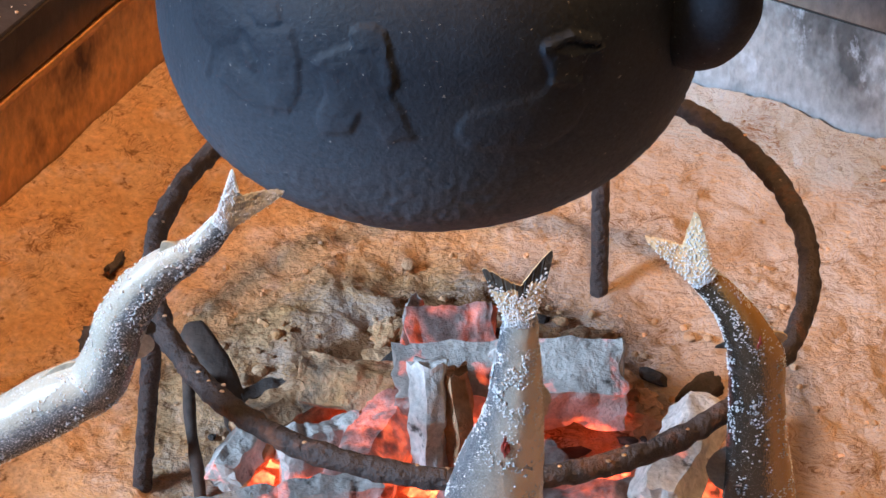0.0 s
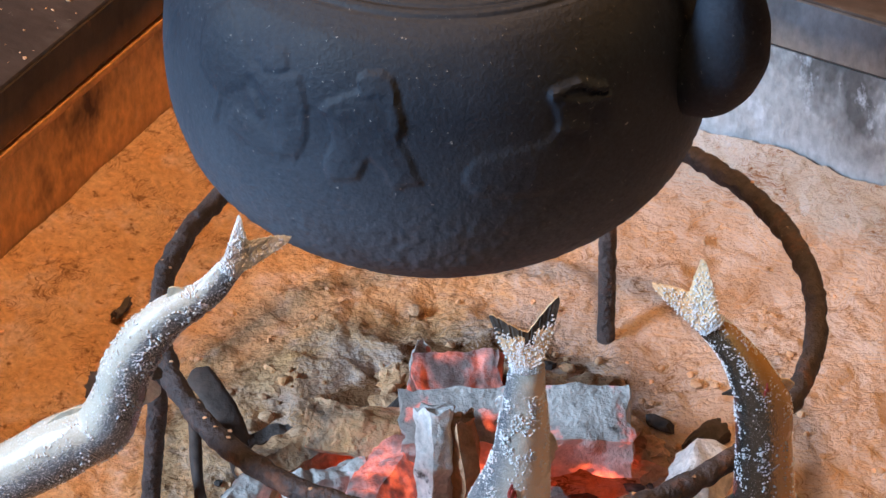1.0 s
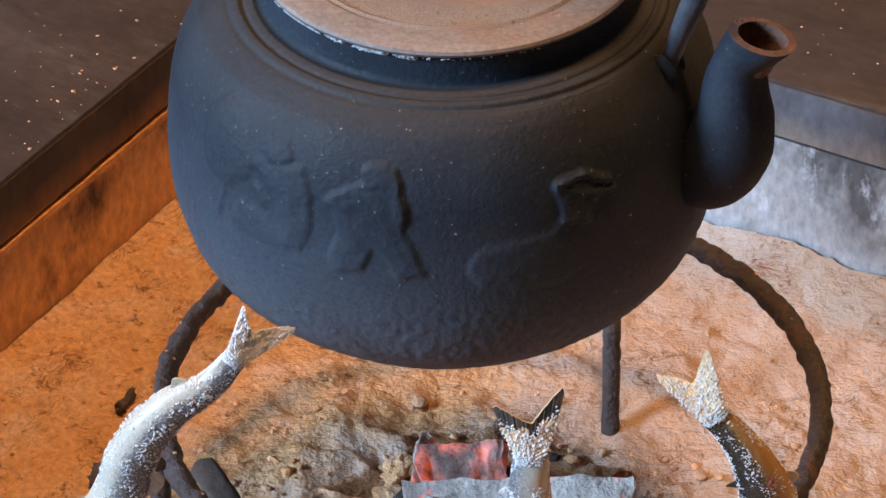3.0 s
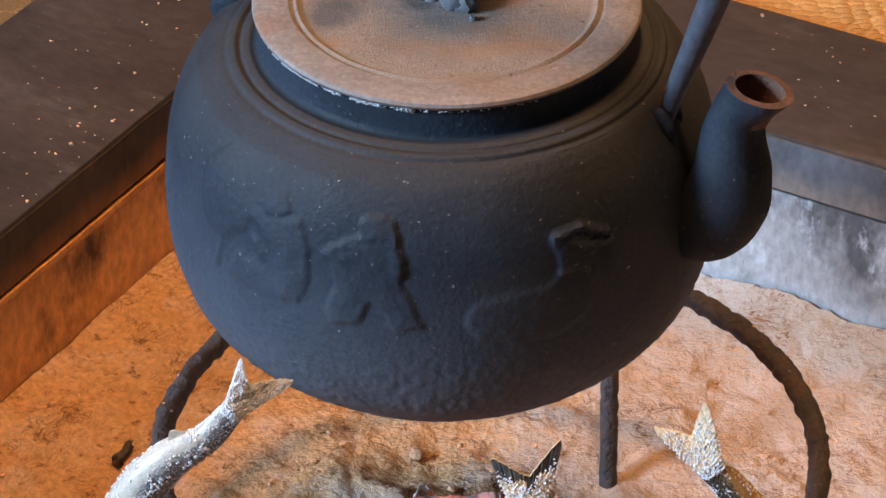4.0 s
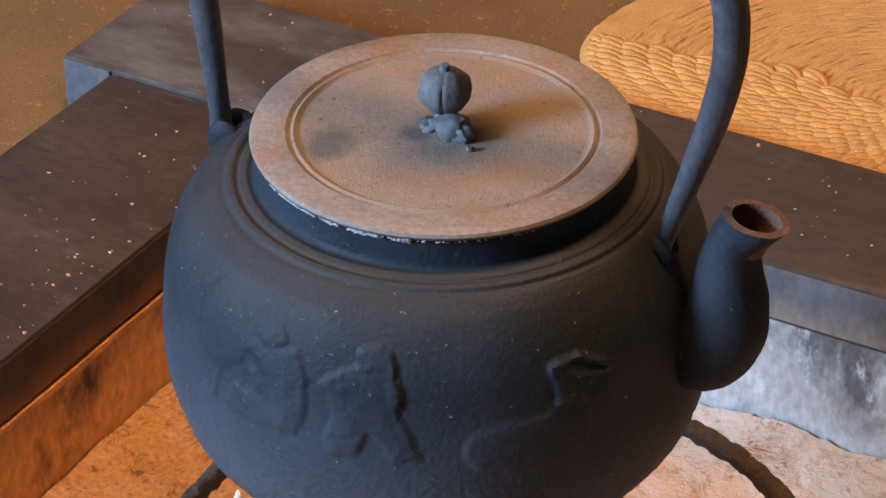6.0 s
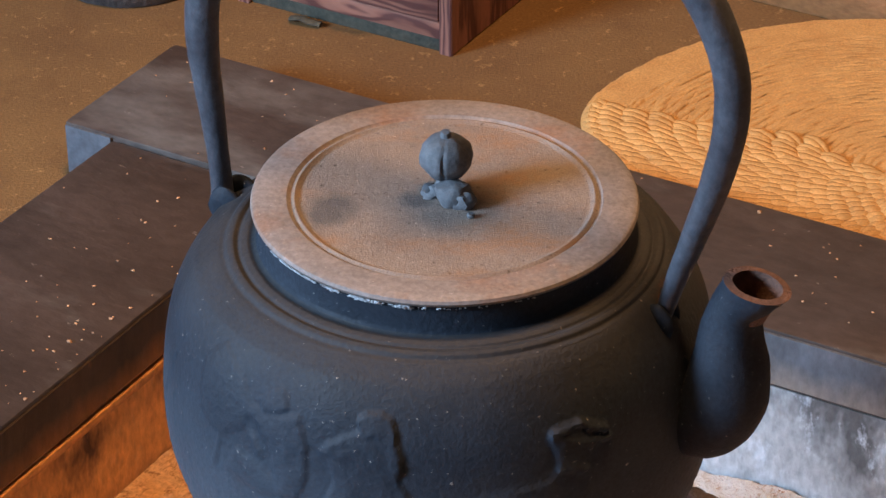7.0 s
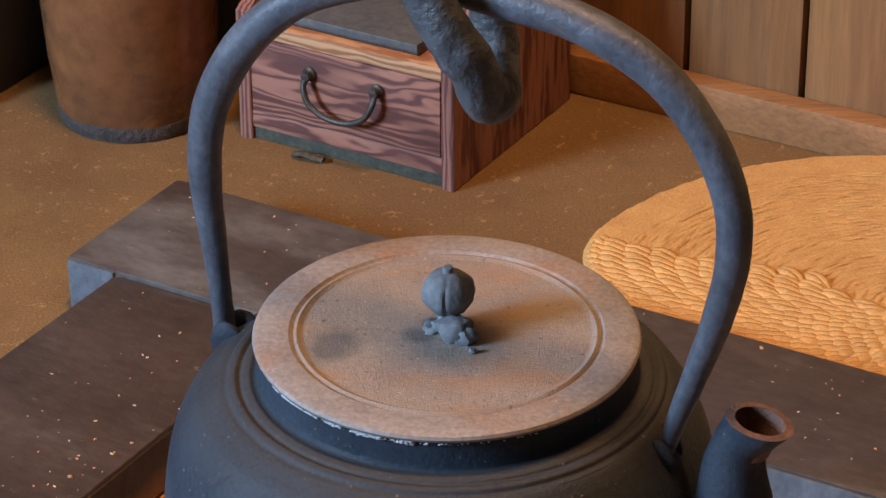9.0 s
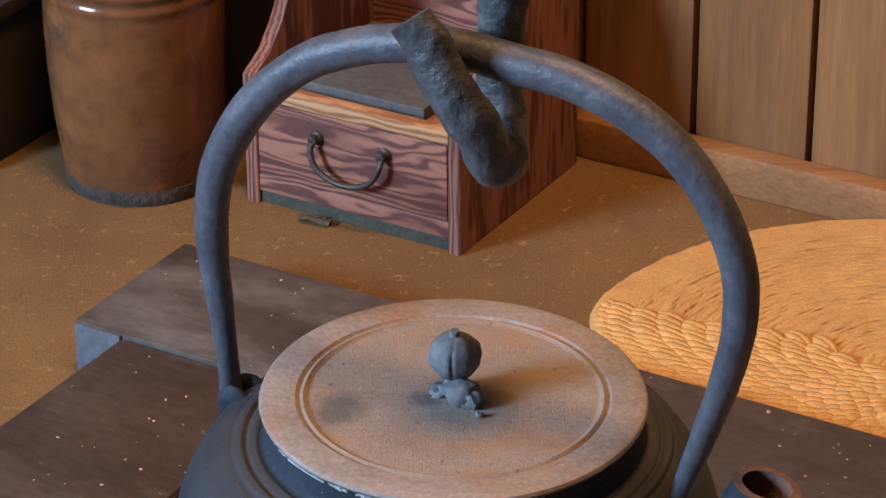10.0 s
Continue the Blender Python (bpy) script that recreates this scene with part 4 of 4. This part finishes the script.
fish([(.0324, .880, .2134), (.0323, .880, .2017), (.0317, .880, .1868), (.0310, .880, .1718), (.0295, .880, .1565), (.0268, .881, .1409), (.0242, .882, .1251), (.0224, .883, .1090),
      (.0213, .884, .0860), (.0209, .886, .0590), (.0210, .888, .0348), (.0210, .889, .0207)],
     [(.0066, .0014), (.0077, .0046), (.0097, .0072), (.0111, .0088), (.0133, .0102), (.0164, .0118), (.0189, .0128), (.0205, .0132), (.0215, .0132), (.0204, .0128), (.0147, .011), (.005, .004)],
     FISH_CREAM, -1, [(27, -1, .024, .0050, FISH_PALE), (14, 1, .012, .0050, FIN_WHITE)], (.0165, .0215, .0125, .0285, .0150), FIN_TAN,
     "salted silver fish skewered upright with a charred dark tail", 520, wound=(34, .002, .0034), seed=2, char=0.80)
fish([(.1080, .928, .1944), (.1187, .928, .1807), (.1270, .928, .1662), (.1331, .929, .1496), (.1353, .930, .1289), (.1366, .931, .1079), (.1385, .932, .0846), (.1405, .933, .0643), (.1430, .934, .0401),
      (.1448, .935, .0188), (.1460, .936, .0044)],
     [(.0062, .0013), (.0072, .0044), (.0094, .0068), (.0119, .0086), (.0120, .0098), (.0126, .0110), (.0143, .0122), (.0157, .0125), (.0162, .0125), (.0128, .011), (.0046, .004)],
     FISH_BROWN, -1, [(22, -1, .012, .0062, FIN_TAN), (20, 1, .005, .0065, FIN_DARK), (50, 1, .034, .0120, FIN_GREY)], (.0105, .0285, .0140, .0265, .0150), FIN_TAN,
     "browned salted fish skewered upright beside the iron ring", 380, wound=(19, -.004, .0024), seed=5)
fish([(-.0849, .930, .2240), (-.0960, .930, .2098), (-.1049, .930, .2031), (-.1154, .930, .1952), (-.1243, .930, .1835), (-.1319, .930, .1695), (-.1364, .930, .1547), (-.1443, .930, .1378), (-.1595, .930, .1281),
      (-.1825, .930, .1132), (-.2084, .930, .0977), (-.2347, .930, .0814), (-.2534, .930, .0698)],
     [(.0050, .0013), (.0064, .0046), (.0078, .0064), (.0090, .0078), (.0105, .0092), (.0108, .0100), (.0110, .0106), (.0128, .0118), (.0140, .0125), (.0142, .0128), (.0129, .012), (.0100, .0095), (.0045, .004)],
     FISH_SILVER, 1, [(17, 1, .012, .0052, FISH_PALE), (46, -1, .020, .0085, FIN_WHITE), (40, -1, .013, .0070, FIN_DARK), (62, 1, .030, .0045, FISH_PALE)], (.0085, .0215, .0150, .0230, .0135), FIN_WHITE,
     "curved salted silver fish leaning out over the hearth", 420, seed=9)

# ---- charcoal and embers ----


def coal(at, size, turn, material, label, tip=0.0, lean=0.0, seed=0, cuts=9):
    """A split length of charcoal: a rough many-sided billet with broken ends and cracks."""
    m = bmesh.new()
    rnd = random.Random(seed)
    sides = rnd.choice((5, 6, 7))
    angs = sorted(2 * math.pi * (i + rnd.uniform(-.25, .25)) / sides for i in range(sides))
    L, W, Hh = size
    rot = Matrix.Translation(at) @ Matrix.Rotation(turn, 4, "Z") @ Matrix.Rotation(tip, 4, "Y") @ Matrix.Rotation(lean, 4, "X")
    rings = []
    N, K = 40, 8
    outline = []
    for i in range(sides):
        a0, a1 = angs[i], angs[(i + 1) % sides]
        p0, p1 = Vector((math.cos(a0), math.sin(a0))), Vector((math.cos(a1), math.sin(a1)))
        for k in range(K):
            outline.append(p0.lerp(p1, k / K))
    for i in range(N + 1):
        s = i / N - .5
        ring = []
        for o in outline:
            v = Vector((s * L, o.x * W / 2, o.y * Hh / 2))
            n3 = noise.noise_vector(v * 45 + Vector((seed * 3.1, 0, 0)))
            crack = 0.0016 * max(0, noise.noise(Vector((v.x * 160, v.y * 30, v.z * 30 + seed))) - .15)
            v += n3 * 0.0030 + noise.noise_vector(v * 120) * 0.0016 + noise.noise_vector(Vector((v.x * 90, v.y * 420, v.z * 420))) * 0.0007 - Vector((0, o.x, o.y)) * crack * 2.5
            if i in (0, N):
                v.x += 0.004 * noise.noise(Vector((o.x * 2, o.y * 2, seed)))
            ring.append(m.verts.new(rot @ v))
        rings.append(ring)
    n = len(outline)
    for a, c in zip(rings, rings[1:]):
        for j in range(n):
            m.faces.new((a[j], a[(j + 1) % n], c[(j + 1) % n], c[j]))
    for ring in (rings[0], rings[-1]):
        cc = m.verts.new(sum((v.co for v in ring), Vector()) / n)
        for j in range(n):
            m.faces.new((ring[j], ring[(j + 1) % n], cc))
    ob = part("charcoal", m, material)
    return tagged(ob, label, "charcoal", "charcoal in the hearth")


WL, GL, HL = "white ash-coated charcoal billet in the fire", "grey cracked charcoal with red heat in its cracks", "glowing red charcoal under thin ash"
TAN = "tan ash-covered charcoal lump"
coal((-.0045, 1.0120, .038), (.058, .019, .024), radians(90), WHITE_COAL, WL, tip=radians(-62), seed=1)
coal((.0085, 1.0150, .034), (.052, .013, .026), radians(90), CLINKER, TAN, tip=radians(-62), seed=14)
coal((.0340, 1.0440, .030), (.108, .036, .050), radians(1), GREY_COAL, GL, seed=3)
coal((.0070, 1.0800, .026), (.042, .034, .046), radians(4), HOT_COAL, HL, seed=4)
coal((-.0150, 1.0760, .026), (.050, .010, .030), radians(78), GREY_COAL, GL, seed=21, tip=radians(-20))
coal((-.0280, 1.0200, .018), (.052, .034, .034), radians(70), HOT_COAL, HL, seed=5)
coal((-.0560, 1.0180, .016), (.040, .030, .026), radians(20), GREY_COAL, GL, seed=25)
coal((-.0700, 1.0440, .016), (.052, .030, .026), radians(40), CLINKER, TAN, seed=6)
coal((-.0420, 1.0470, .030), (.046, .030, .022), radians(-8), CLINKER, TAN, seed=7, tip=radians(6))
coal((-.072, .976, .020), (.090, .020, .022), radians(12), WHITE_COAL, WL, seed=8)
coal((-.020, .966, .012), (.070, .030, .026), radians(-6), HOT_COAL, HL, seed=9)
coal((.064, .976, .012), (.075, .030, .026), radians(10), HOT_COAL, HL, seed=10)
coal((.112, 1.000, .022), (.070, .032, .034), radians(68), WHITE_COAL, WL, seed=11)
coal((.030, .990, .014), (.060, .030, .026), radians(30), HOT_COAL, HL, seed=12)
coal((-.094, 1.016, .014), (.034, .022, .022), radians(60), GREY_COAL, GL, seed=13)
coal((-.085, 1.058, .012), (.022, .018, .018), radians(20), CHAR, "dead black charcoal lump on the ash", seed=15)
coal((-.001, 1.108, .012), (.020, .016, .018), radians(20), CHAR, "dead black charcoal lump on the ash", seed=16)
coal((.030, 1.094, .014), (.034, .014, .016), radians(-25), CHAR, "dead black charcoal lump on the ash", seed=17)
coal((-.024, 1.080, .012), (.030, .014, .014), radians(50), CHAR, "dead black charcoal lump on the ash", seed=18)
coal((.126, 1.062, .008), (.022, .016, .014), radians(50), CHAR, "dead black charcoal lump on the ash", seed=19)
coal((.085, 1.075, .006), (.026, .016, .014), radians(-40), CLINKER, "tan ash-covered charcoal lump", seed=20)
coal((-.166, 1.171, .006), (.016, .0055, .005), radians(70), CHAR, "dead black charcoal splinter on the ash", seed=22)
coal((-.235, 1.120, .004), (.020, .006, .005), radians(-10), CHAR, "dead black charcoal splinter on the ash", seed=23)
coal((-.168, 1.105, .008), (.016, .014, .014), radians(-10), CHAR, "dead black charcoal lump on the ash", seed=24)

# the hot bed between and under the billets
rnd = random.Random(31)
b = bmesh.new()
for k in range(46):
    x, y = rnd.gauss(.005, .045), rnd.gauss(1.012, .022)
    g = rnd.uniform(.004, .009)
    lump(b, (x, y, ash_height(x, y) + .006), (g * rnd.uniform(1, 1.6), g, g * .8), rnd.uniform(0, 6), .5, sub=2, seed=k * 1.9)
tagged(part("ember_bed", b, EMBER_BED), "bright red-orange embers between the charcoal billets", "embers", kind="stuff")

# loose ash clods, in heaps behind the fire
rnd = random.Random(11)
b = bmesh.new()
for k in range(300):
    w = rnd.gauss(0, 1)
    if k < 150:
        x, y = rnd.gauss(.01, .075), rnd.gauss(1.085, .035)
    else:
        x, y = rnd.uniform(-.24, .24), rnd.uniform(.90, 1.30)
    if 0.5075 * x + 0.8616 * y > D - .01 or 0.8616 * x - 0.5075 * y < A + .01:
        continue
    g = rnd.uniform(.0008, .0022) * (2.0 if k < 40 else 1.0)
    lump(b, (x, y, ash_height(x, y) + g * .3), (g * rnd.uniform(.8, 1.5), g, g * .8), rnd.uniform(0, 6), .35, sub=2 if k < 110 else 1, seed=k)
for k in range(60):
    w, r = rnd.uniform(0, 2 * math.pi), rnd.uniform(.055, .105)
    x, y = .012 + r * math.cos(w), 1.045 + r * .75 * math.sin(w)
    g = rnd.uniform(.004, .0095)
    lump(b, (x, y, ash_height(x, y) + g * .15), (g * rnd.uniform(.9, 1.6), g, g * .75), rnd.uniform(0, 6), .55, sub=3, seed=k * 2.3)
tagged(part("ash_clods", b, CLINKER), "loose clods of pale and tan ash", "ash", kind="stuff")

b = bmesh.new()
for k in range(55):
    w, r = rnd.uniform(0, 2 * math.pi), rnd.uniform(.05, .12)
    x, y = .010 + r * math.cos(w), 1.045 + r * .75 * math.sin(w)
    g = rnd.uniform(.0012, .0042)
    lump(b, (x, y, ash_height(x, y) + g * .2), (g * rnd.uniform(.9, 2.0), g, g * .7), rnd.uniform(0, 6), .5, sub=2, seed=k * 1.3)
tagged(part("charcoal_crumbs", b, CHAR), "small black crumbs of charcoal in the ash", "charcoal", kind="stuff")

chip = thing("charred_chip", (-.105, 1.060, 0), "dark charred wooden chip leaning in the ash", "wood chip")
b = bmesh.new()
tube(b, spline([(-.121, 1.085, .036), (-.113, 1.074, .034), (-.103, 1.058, .026), (-.097, 1.046, .010), (-.096, 1.04, -.004)], 5), [(.0025, .002)] + [(.007, .0022)] * 8 + [(.0065, .0022)] * 8 + [(.005, .002)] * 4, 14, side=Vector((0.3, -.7, .6)), rough=.0008)
part("chip", b, CHIP, chip)
stick = thing("charred_stick", (-.116, 1.03, 0), "charred stick end standing in the ash", "stick")
b = bmesh.new()
tube(b, spline([(-.119, 1.052, .036), (-.118, 1.034, .024), (-.114, 1.012, .010), (-.112, 1.00, -.006)], 5), .0032, 10, side=Vector((1, 0, 0)), rough=.001)
part("stick", b, CHIP, stick)

# ---- smoking box with a drawer ----
BX = (-1.014, -0.848, 1.456, 1.616)
box = thing("wooden_tobacco_box", uv(-.931, 1.53, FLOOR_Z), "red cedar box with one drawer standing by the wall", "box", turn=HEARTH)
for u in (BX[0], BX[1] - .0095):
    b = bmesh.new()
    m = HEARTH
    # side board: low at the front, rising in a curve to the back
    prof = [(0, 0), (0, .093), (.006, .096), (.020, .102), (.035, .118), (.048, .140), (.066, .158), (.09, .170), (.16, .176), (.16, 0)]
    fr = [b.verts.new(m @ Vector((u, BX[2] + y, FLOOR_Z + z))) for y, z in prof]
    bk = [b.verts.new(m @ Vector((u + .0095, BX[2] + y, FLOOR_Z + z))) for y, z in prof]
    b.faces.new(fr)
    b.faces.new(bk[::-1])
    for i in range(len(prof)):
        j = (i + 1) % len(prof)
        b.faces.new((fr[i], bk[i], bk[j], fr[j]))
    bmesh.ops.bevel(b, geom=[e for e in b.edges if abs((e.verts[0].co - e.verts[1].co).dot(HEARTH.to_3x3() @ Vector((1, 0, 0)))) < 1e-4], offset=.0008, segments=1, affect="EDGES")
    part("side_panel", b, CEDAR_POST, box)
def boxpart(name, lo, hi, mat, parent=box, label="", bevel=.0008):
    q = bmesh.new()
    block(q, lo, hi, HEARTH, bevel=bevel)
    return part(name, q, mat, parent, label)


I0, I1 = BX[0] + .0097, BX[1] - .0097
boxpart("top_rail", (I0, BX[2] + .001, .1515), (I1, BX[2] + .012, .1605), CEDAR_TOP, label="pale worn cedar rail")
boxpart("shelf", (I0, BX[2] + .0122, .146), (I1, BX[3] - .012, .153), CEDAR)
boxpart("tray", (I0 + .012, BX[2] + .022, .1532), (I1 - .030, BX[3] - .03, .162), BLACK_TIN, label="dull grey tray in the top")
boxpart("back_panel", (I0, BX[3] - .0115, FLOOR_Z + .004), (I1, BX[3] - .001, .24), CEDAR)
boxpart("bottom_rail", (I0, BX[2] + .0015, .0845), (I1, BX[2] + .011, .0965), CEDAR)
boxpart("plinth", (I0, BX[2] + .003, FLOOR_Z), (I1, BX[2] + .010, .0842), MOULD, label="dark weathered plinth strip")
drawer = boxpart("drawer", (I0 + .0008, BX[2] + .0008, .0972), (I1 - .0008, BX[2] + .13, .1510), CEDAR)
q = bmesh.new()
hl = [uv(-.957, BX[2] - .003, .1335), uv(-.9575, BX[2] - .007, .128), uv(-.953, BX[2] - .009, .118), uv(-.943, BX[2] - .009, .1115), uv(-.931, BX[2] - .009, .1095), uv(-.919, BX[2] - .009, .1115),
      uv(-.909, BX[2] - .009, .118), uv(-.9045, BX[2] - .007, .128), uv(-.905, BX[2] - .003, .1335)]
tube(q, spline(hl, 5), .0021, 10, side=Vector((0, 0, 1)))
part("drawer_pull", q, PULL, drawer, "curved dark iron drawer pull")
for u in (-.957, -.905):
    q = bmesh.new()
    revolve(q, [(.0002, -.001), (.0048, 0), (.005, .0018), (.0034, .003), (.0030, .007), (.0002, .0075)], uv(u, BX[2] + .001, .1345), 16, turn=HEARTH @ Matrix.Rotation(radians(90), 4, "X"))
    part("pull_rose", q, PULL, drawer)
q = thing("twig_scrap", uv(-.958, 1.448, FLOOR_Z), "dry curled bark scrap on the floor mat", "scrap")
b = bmesh.new()
tube(b, spline([uv(-.966, 1.447, .0778), uv(-.958, 1.4475, .0795), uv(-.950, 1.449, .0778), uv(-.944, 1.450, .0772)], 4), [(.0035, .0016)] * 13, 8, rough=.0012, freq=160)
part("bark", b, MOULD, q)

# ---- tall stoneware jar ----
jar = thing("stoneware_jar", uv(-1.098, 1.4545, FLOOR_Z), "tall brown glazed stoneware jar standing on the floor", "jar")
b = bmesh.new()
jp = [(.0005, 0), (.050, 0), (.054, .003), (.0555, .008), (.0575, .02), (.0610, .05), (.0630, .085), (.0640, .115), (.0640, .135)]
jp += [(.0640 + .0011 * math.sin(k * 1.05), .140 + .0018 * k) for k in range(38)]
jp += [(.062, .215), (.058, .235), (.050, .25), (.044, .255), (.044, .272), (.047, .276), (.046, .28), (.041, .279), (.040, .26)]
revolve(b, [(r * .945, h) for r, h in jp], uv(-1.098, 1.4545, FLOOR_Z), 72)
for v in b.verts:
    v.co += noise.noise_vector(v.co * 18) * .0009
part("body", b, GLAZE, jar)
b = bmesh.new()
revolve(b, [(.0498, .0002), (.0520, .0006), (.0528, .004), (.0533, .009), (.0530, .0115), (.0515, .012)], uv(-1.098, 1.4545, FLOOR_Z), 72)
for v in b.verts:
    v.co += noise.noise_vector(v.co * 60) * .0006
part("foot", b, CHAR, jar, "dark unglazed foot of the jar")

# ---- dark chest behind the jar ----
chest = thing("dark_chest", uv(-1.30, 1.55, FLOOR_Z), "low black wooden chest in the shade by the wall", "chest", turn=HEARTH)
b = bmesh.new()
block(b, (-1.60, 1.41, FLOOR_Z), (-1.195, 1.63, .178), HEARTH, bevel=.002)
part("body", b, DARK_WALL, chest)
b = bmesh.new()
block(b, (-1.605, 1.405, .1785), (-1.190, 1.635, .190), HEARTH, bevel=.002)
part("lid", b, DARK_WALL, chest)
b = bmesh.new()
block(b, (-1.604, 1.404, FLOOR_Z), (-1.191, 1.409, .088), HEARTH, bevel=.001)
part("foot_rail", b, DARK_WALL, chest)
# added block and front sheet: the gap's deep shade put into near-black colour
gap_block = thing("gap_filler", uv(-1.10, 1.57, FLOOR_Z), "black filler block for the shaded gap behind the jar", "cupboard", turn=HEARTH)
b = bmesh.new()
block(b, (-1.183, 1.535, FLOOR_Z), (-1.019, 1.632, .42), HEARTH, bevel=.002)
part("body", b, GAP_BLACK, gap_block)
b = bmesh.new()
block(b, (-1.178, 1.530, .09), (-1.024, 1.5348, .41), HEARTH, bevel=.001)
part("door", b, GAP_BLACK, gap_block)

# ---- braided straw cushion ----
CC = uv(-.525, 1.4357, FLOOR_Z)
cushion = thing("straw_cushion", CC, "round braided golden straw cushion on the floor mat", "cushion")


def on_cushion(r, w, h):
    u, v = -.525 + r * math.cos(w), r * math.sin(w)
    if v < 0:
        v *= .50
    return uv(u, 1.4357 + v, FLOOR_Z + h)


b = bmesh.new()
N = 72
rings = []
for r, h in ((.0, .0005), (.206, .0005), (.211, .007), (.206, .0125), (.0, .0140)):
    rings.append([b.verts.new(on_cushion(max(r, .002), 2 * math.pi * i / N, h)) for i in range(N)])
for a, c in zip(rings, rings[1:]):
    for i in range(N):
        b.faces.new((a[i], a[(i + 1) % N], c[(i + 1) % N], c[i]))
part("core", b, STRAW, cushion)
b = bmesh.new()
for k in range(13):
    r = .2080 - k * .0160
    cnt = max(8, int(2 * math.pi * r / .0122))
    for i in range(cnt):
        w = 2 * math.pi * (i + .5 * (k % 2) + random.uniform(-.12, .12)) / cnt
        if not 1.2 < w < 5.6:
            continue
        step = 2 * math.pi / cnt
        top = .0144 - .0015 * r / .206 - .0020 * max(0.0, 1 - k / 2)
        if math.sin(w) * r > .005 + .03 * noise.noise(Vector((k * .3, w * 2, 0))):
            # worn flat: thin straws lying along the turn
            for _ in range(7):
                rr, ww = r + random.uniform(-.0085, .0085), w + step * random.uniform(-.6, .6)
                rr = min(rr, .2075)
                a0, a1 = on_cushion(rr, ww - step * 1.3, top - .0012), on_cushion(rr + random.uniform(-.002, .002), ww + step * 1.3, top - .0012)
                mid = (a0 + a1) / 2 + Vector((0, 0, random.uniform(.0006, .0017)))
                tube(b, [a0, mid, a1], [(.0008, .0003), (random.uniform(.0012, .0022), .0005), (.0008, .0003)], 6, side=Vector((0, 0, 1)))
            continue
        # plump plaits like scales, each with its outer end tucked under the next
        a0, a1 = on_cushion(r - .0135, w + step * .62, top - .0006), on_cushion(min(r + .0145, .2085), w - step * .52, top - .0030)
        mid = (a0 + a1) / 2 + Vector((0, 0, .0028 + random.uniform(-.0004, .0005)))
        for off, wd in ((-.0020, .0036), (.0023, .0037)):
            sh = (a1 - a0).cross(Vector((0, 0, 1))).normalized() * off
            tube(b, [a0 + sh * .3, a0.lerp(mid, .55) + sh + Vector((0, 0, .0006)), mid + sh, mid.lerp(a1, .5) + sh + Vector((0, 0, .0005)), a1 + sh * .2],
                 [(wd * .3, .0007), (wd * .9, .0016), (wd, .0019), (wd * .8, .0015), (wd * .2, .0005)], 8, side=Vector((0, 0, 1)))
part("braid", b, STRAW, cushion, "plaited straw strands", kind="stuff")

# ---- crumbs of ash on the beams ----
b = bmesh.new()
rnd = random.Random(4)
for k in range(230):
    if rnd.random() < .62:
        u, v, z = rnd.uniform(-.93, -.815), rnd.uniform(.75, 1.20), .1101
        if rnd.random() < .5:
            u = -.815 - abs(rnd.gauss(0, .03))
    else:
        u, v, z = rnd.uniform(-.96, -.3), rnd.uniform(1.215, 1.322), .1121
    g = rnd.uniform(.0003, .0008) * (2.2 if rnd.random() < .06 else 1.0)
    lump(b, uv(u, v, z + g * .3), (g * rnd.uniform(1, 2), g, g * .6), rnd.uniform(0, 6), .4, sub=1, seed=k)
tagged(part("ash_crumbs", b, CLINKER), "pale crumbs of ash scattered on the hearth beams", "ash", kind="stuff")
